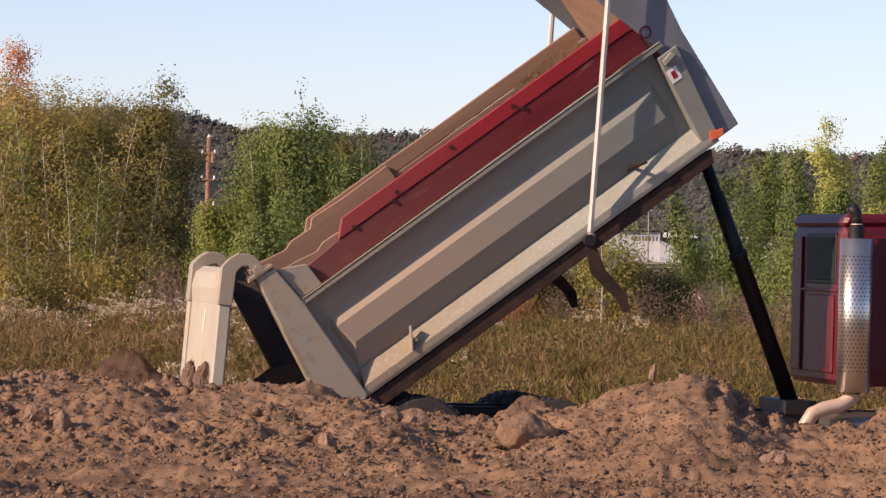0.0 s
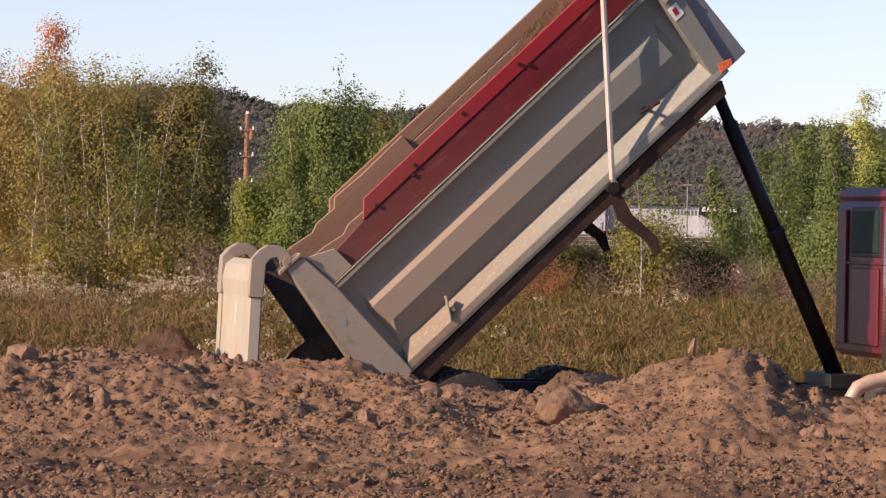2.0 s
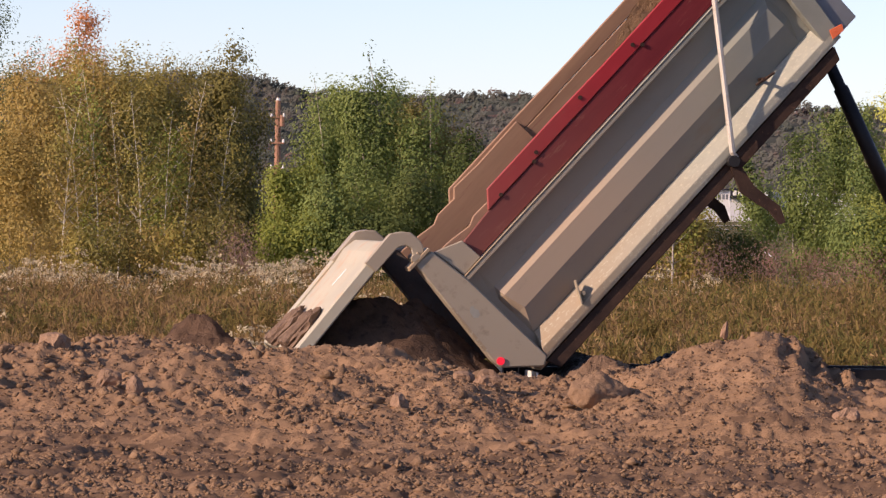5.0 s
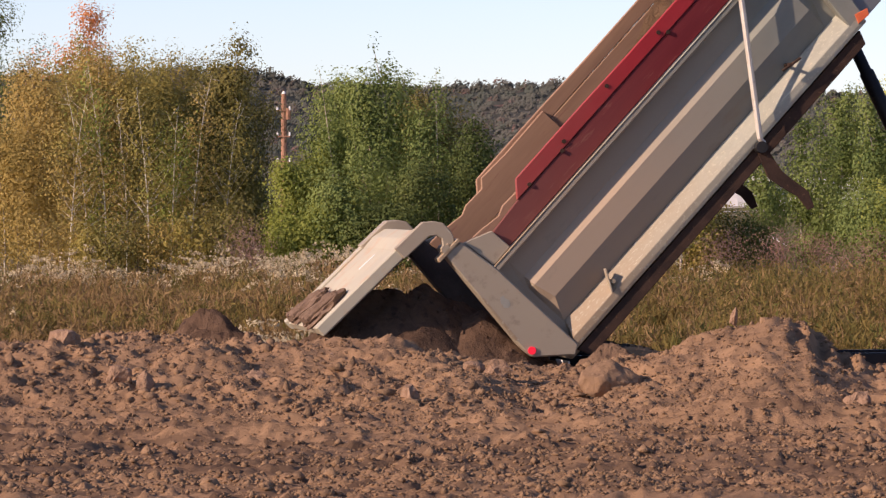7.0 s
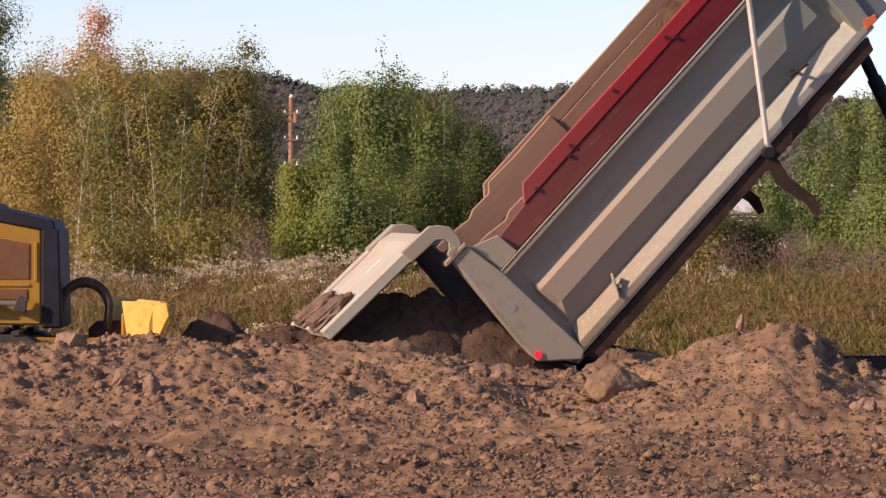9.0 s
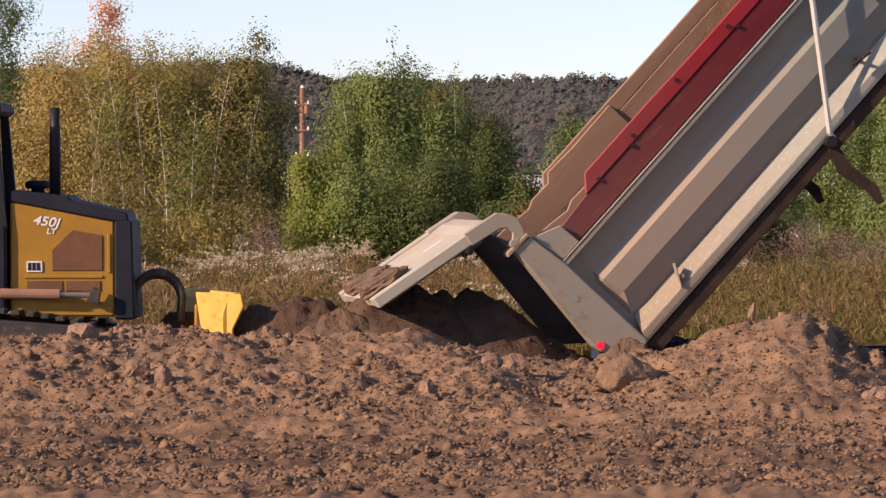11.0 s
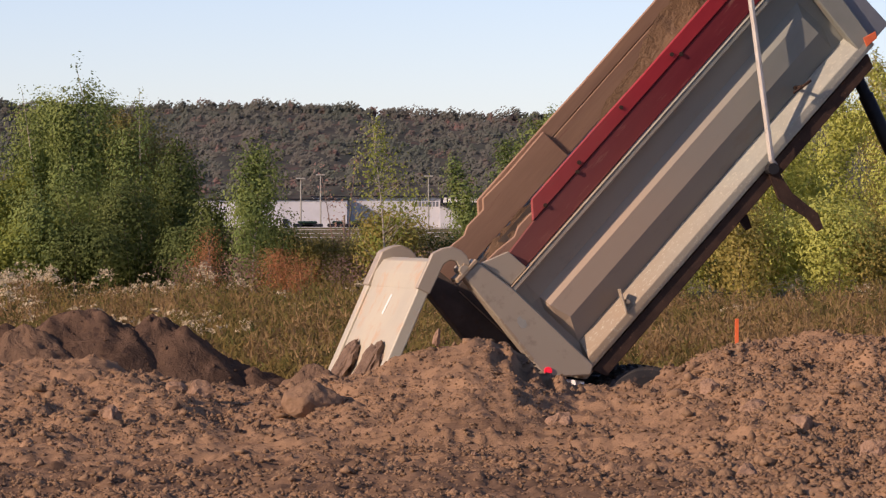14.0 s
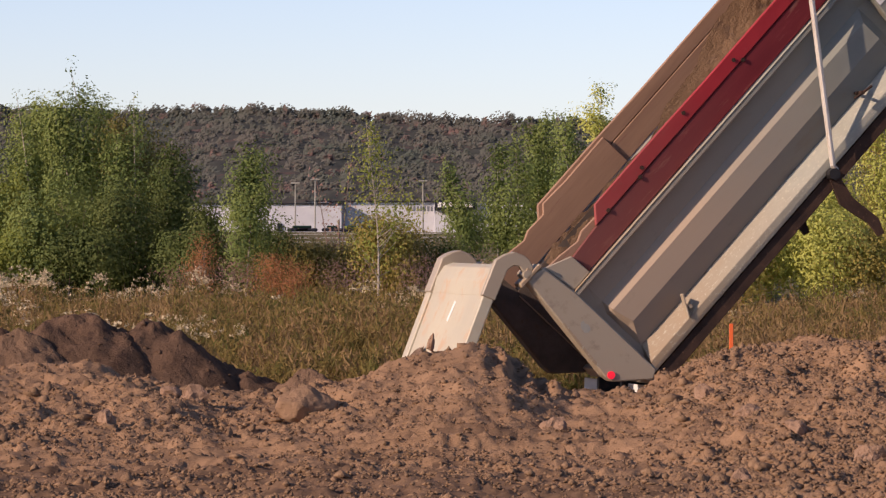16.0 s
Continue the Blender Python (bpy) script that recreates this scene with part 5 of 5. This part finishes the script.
    # hoses and push frame
    pts = [(0.04 + 0.26 * (1 - math.cos(a)), -0.3, 0.84 + 0.36 * math.sin(a) ** 0.8) for a in np.linspace(0.05, math.pi - 0.25, 12)] + [(0.53, -0.3, 0.7)]
    for dy in (0, 0.09):
        smooth(part("hose", tube(bmesh.new(), [(x - dy * 0.2, y + dy, z - dy * 0.3) for x, y, z in pts], 0.042, 8), "rubber", dozer, "black hydraulic hose loop"))
    for s in (-1, 1):
        part("push_arm", box(bmesh.new(), -0.3, 0.72, s * 0.35 - 0.08, s * 0.35 + 0.08, 0.42, 0.62), "yellow", dozer)
    part("pivot_block", box(bmesh.new(), 0.32, 0.72, -0.25, 0.25, 0.45, 0.78, bevel=0.08), "flap", dozer, "greasy brown pivot block")
    # blade
    bm = bmesh.new()
    prof = [(0.10, 0.98), (0.02, 0.90), (-0.02, 0.76), (-0.02, 0.55), (0.04, 0.3), (0.12, 0.1)]
    ring = []
    for y in (-1.2, 1.2):
        ring.append([bm.verts.new((x, y, z)) for x, z in prof] + [bm.verts.new((x - 0.06, y, z)) for x, z in prof[::-1]])
    n = len(ring[0])
    for k in range(n):
        bm.faces.new((ring[0][k], ring[0][(k + 1) % n], ring[1][(k + 1) % n], ring[1][k]))
    bm.faces.new(ring[0]), bm.faces.new(ring[1][::-1])
    bmesh.ops.recalc_face_normals(bm, faces=bm.faces)
    b = part("blade", bm, "blade", dozer, "yellow angled blade, brightened for the sun it faces")
    b.matrix_local = pose(0.77, -0.1, 0.03, 0, 0, 16)
    e = part("end_plate", slab([(-0.26, 0.36), (-0.36, 0.66), (-0.42, 0.985), (0.14, 0.97), (0.17, 0.84), (0.04, 0.62), (0.02, 0.36)], -0.03, 0.0, 0.006), "blade", b, "yellow end plate with chipped corners, brightened for the sun")
    e.matrix_local = pose(0.0, -1.2, 0.0, 0, 0, -48)
    part("blade_rib", box(bmesh.new(), -0.2, -0.06, -1.0, -0.94, 0.2, 0.85), "yellow", b)
    part("blade_rib", box(bmesh.new(), -0.2, -0.06, -0.45, -0.39, 0.2, 0.85), "yellow", b)
    part("blade_beam", box(bmesh.new(), -0.2, -0.06, -1.0, 1.0, 0.5, 0.62), "yellow", b)


bulldozer()


# ---- dumped soil ----
def heap(name, x, y, r, h, seed, material="fresh", label="", stretch=1.4, rows=48):
    """A conical heap of loose soil with a rough skin; its foot lies at the object's origin."""
    rng = np.random.default_rng(seed)
    a, k = np.meshgrid(np.linspace(0, 2 * np.pi, 100, endpoint=False), np.linspace(0, 1, rows))
    X, Y = r * stretch * k * np.cos(a), r * k * np.sin(a)
    Z = h * (1 - k ** 1.6) * (1 + 0.12 * fbm(X * 1.3 + seed, Y * 1.3, seed)) + (0.13 * fbm(X * 1.9 + seed, Y * 1.9, seed + 3, 3) + 0.09 * fbm(X * 7 + seed, Y * 7, seed + 5, 4)) * np.minimum(1, 3 * (1 - k)) - 0.15 * (k > 0.99)
    v = np.stack([X, Y, Z], -1).reshape(-1, 3)
    i, j = np.meshgrid(np.arange(rows - 1), np.arange(100), indexing="ij")
    f = np.stack([i * 100 + j, i * 100 + (j + 1) % 100, (i + 1) * 100 + (j + 1) % 100, (i + 1) * 100 + j], -1).reshape(-1, 4)
    o = thing(name, pose(x, y, 0), label, "soil heap", "dumped heaps")
    from_mesh("soil_mass", np_mesh(name, v, f), material, o)
    n = 600
    kk, aa = np.sqrt(rng.random(n)) * 0.95, rng.uniform(0, 6.283, n)
    px, py = r * stretch * kk * np.cos(aa), r * kk * np.sin(aa)
    pz = h * (1 - kk ** 1.6) * (1 + 0.12 * fbm(px * 1.3 + seed, py * 1.3, seed)) + (0.13 * fbm(px * 1.9 + seed, py * 1.9, seed + 3, 3) + 0.09 * fbm(px * 7 + seed, py * 7, seed + 5, 4)) * np.minimum(1, 3 * (1 - kk))
    c = lumps("crumb", np.stack([px, py, pz], 1), rng.uniform(0.008, 0.026, n) * (0.6 + rng.random(n) ** 4), material, 0.8, 0.35, seed=seed, shape=(OCT_V, OCT_F))
    c.parent = o
    return o


heap_front = heap("soil_heap", -4.62, 42.6, 1.0, 1.55, 3, label="dark moist soil heap before the blade")
heap("soil_heap", -5.35, 42.9, 1.1, 1.25, 4, label="low dark moist soil heap before the blade")
heap_brown = heap("soil_heap", -4.1, 41.6, 1.1, 1.36, 6, "half_dry", "dry brown side of the dumped heap")
heap_a = heap("dumped_heap", -3.45, 42.1, 1.35, 1.62, 7, label="freshly dumped dark topsoil heap behind the truck")
heap_b = heap("dumped_heap", -2.8, 42.2, 1.35, 1.52, 9, label="freshly dumped dark topsoil heap behind the truck")
heap_ab = heap("dumped_heap", -3.12, 42.1, 0.95, 1.62, 21, label="freshly dumped dark topsoil heap behind the truck")
heap_c = heap("dumped_heap", -2.1, 42.2, 1.2, 1.2, 13, label="freshly dumped dark topsoil heap behind the truck")
heap("rubble_heap", -4.72, 40.5, 0.8, 1.02, 17, "fresh", "low heap of dark moist rubble behind the bank", 1.9)
heap("soil_heap", -1.15, 38.9, 0.8, 1.1, 23, "half_dry", "low brown soil heap between the bank and the truck")
heap("soil_heap", -2.05, 39.2, 0.62, 0.98, 27, "half_dry", "brown soil thrown up beside the truck's wheels", 1.6)
stone("pale_stone", -4.66, 40.5, 0.09, (1.6, 0.8, 0.7), "pale_rock", "flat pale stone lying on the rubble heap", seed=41, lift=17.8)


# ---- movement ----
def motions():
    walk(truck, [(t, truck_pose(u, e)) for t, u, e in TRUCK_ROWS])
    times = sorted({r[0] for r in TRUCK_ROWS} | {r[0] for r in TILT_ROWS} | {r[0] for r in GATE_ROWS})
    walk(bed, [(t, bed_pose(t)) for t in times])
    rows, low, top = [], [], []
    base = Vector((4.69, 0, 1.05))
    for t in times:
        m = bed_pose(t)
        p = m @ Vector((-0.10, 0, 1.625))
        rows.append((t, pose(p.x, 0, p.z, 0, at(GATE_ROWS, t), 0)))
        q = m @ Vector((4.54, 0, -0.06))
        a = math.degrees(math.atan2(q.x - base.x, q.z - base.z))
        low.append((t, pose(*base, 0, a, 0)))
        top.append((t, pose(*q, 0, a, 0)))
    walk(gate, rows)
    walk(hoist_low, low)
    walk(hoist_top, top)
    for w in WHEELS:
        walk(w, [(t, pose(*w.location, 0, math.degrees((u - 0.02) / 0.52), 0)) for t, u, e in TRUCK_ROWS])
    walk(dozer, [(t, pose(DOZER_X + d * math.cos(radians(4)), DOZER_Y + d * math.sin(radians(4)), 0.5, 0, 0, 4)) for t, d in
                 ((0.0, -22.0), (6.0, -6.6), (7.0, -3.9), (7.5, -2.75), (8.0, -1.70), (8.5, -1.07), (9.0, -0.63), (9.5, -0.29), (9.8, -0.12), (10.4, 0.0), (16.0, 0.0))])
    for h, x, y, rows in ((heap_front, -4.62, 42.6, ((0, -0.68), (7.5, -0.6), (10.0, 0.0), (16.0, 0.0))), (heap_brown, -4.1, 41.6, ((0, -0.60), (5.0, -0.35), (9.5, -0.35), (11.8, 0.0), (16.0, 0.0))), (heap_a, -3.45, 42.1, ((0, -0.28), (2.0, -0.22), (3.2, -0.03), (4.2, 0.0), (16.0, 0.0))),
                          (heap_b, -2.8, 42.2, ((0, -1.5), (3.0, -1.2), (6.0, -0.1), (11.0, 0.0), (16.0, 0.0))), (heap_ab, -3.12, 42.1, ((0, -1.7), (2.5, -1.5), (4.2, -0.25), (6.3, 0.0), (9.7, 0.0), (12.0, -0.2), (16.0, -0.2))), (heap_c, -2.1, 42.2, ((0, -1.3), (9.5, -0.7), (11.5, 0.0), (16.0, 0.0)))):
        walk(h, [(t, pose(x, y, z)) for t, z in rows])


motions()
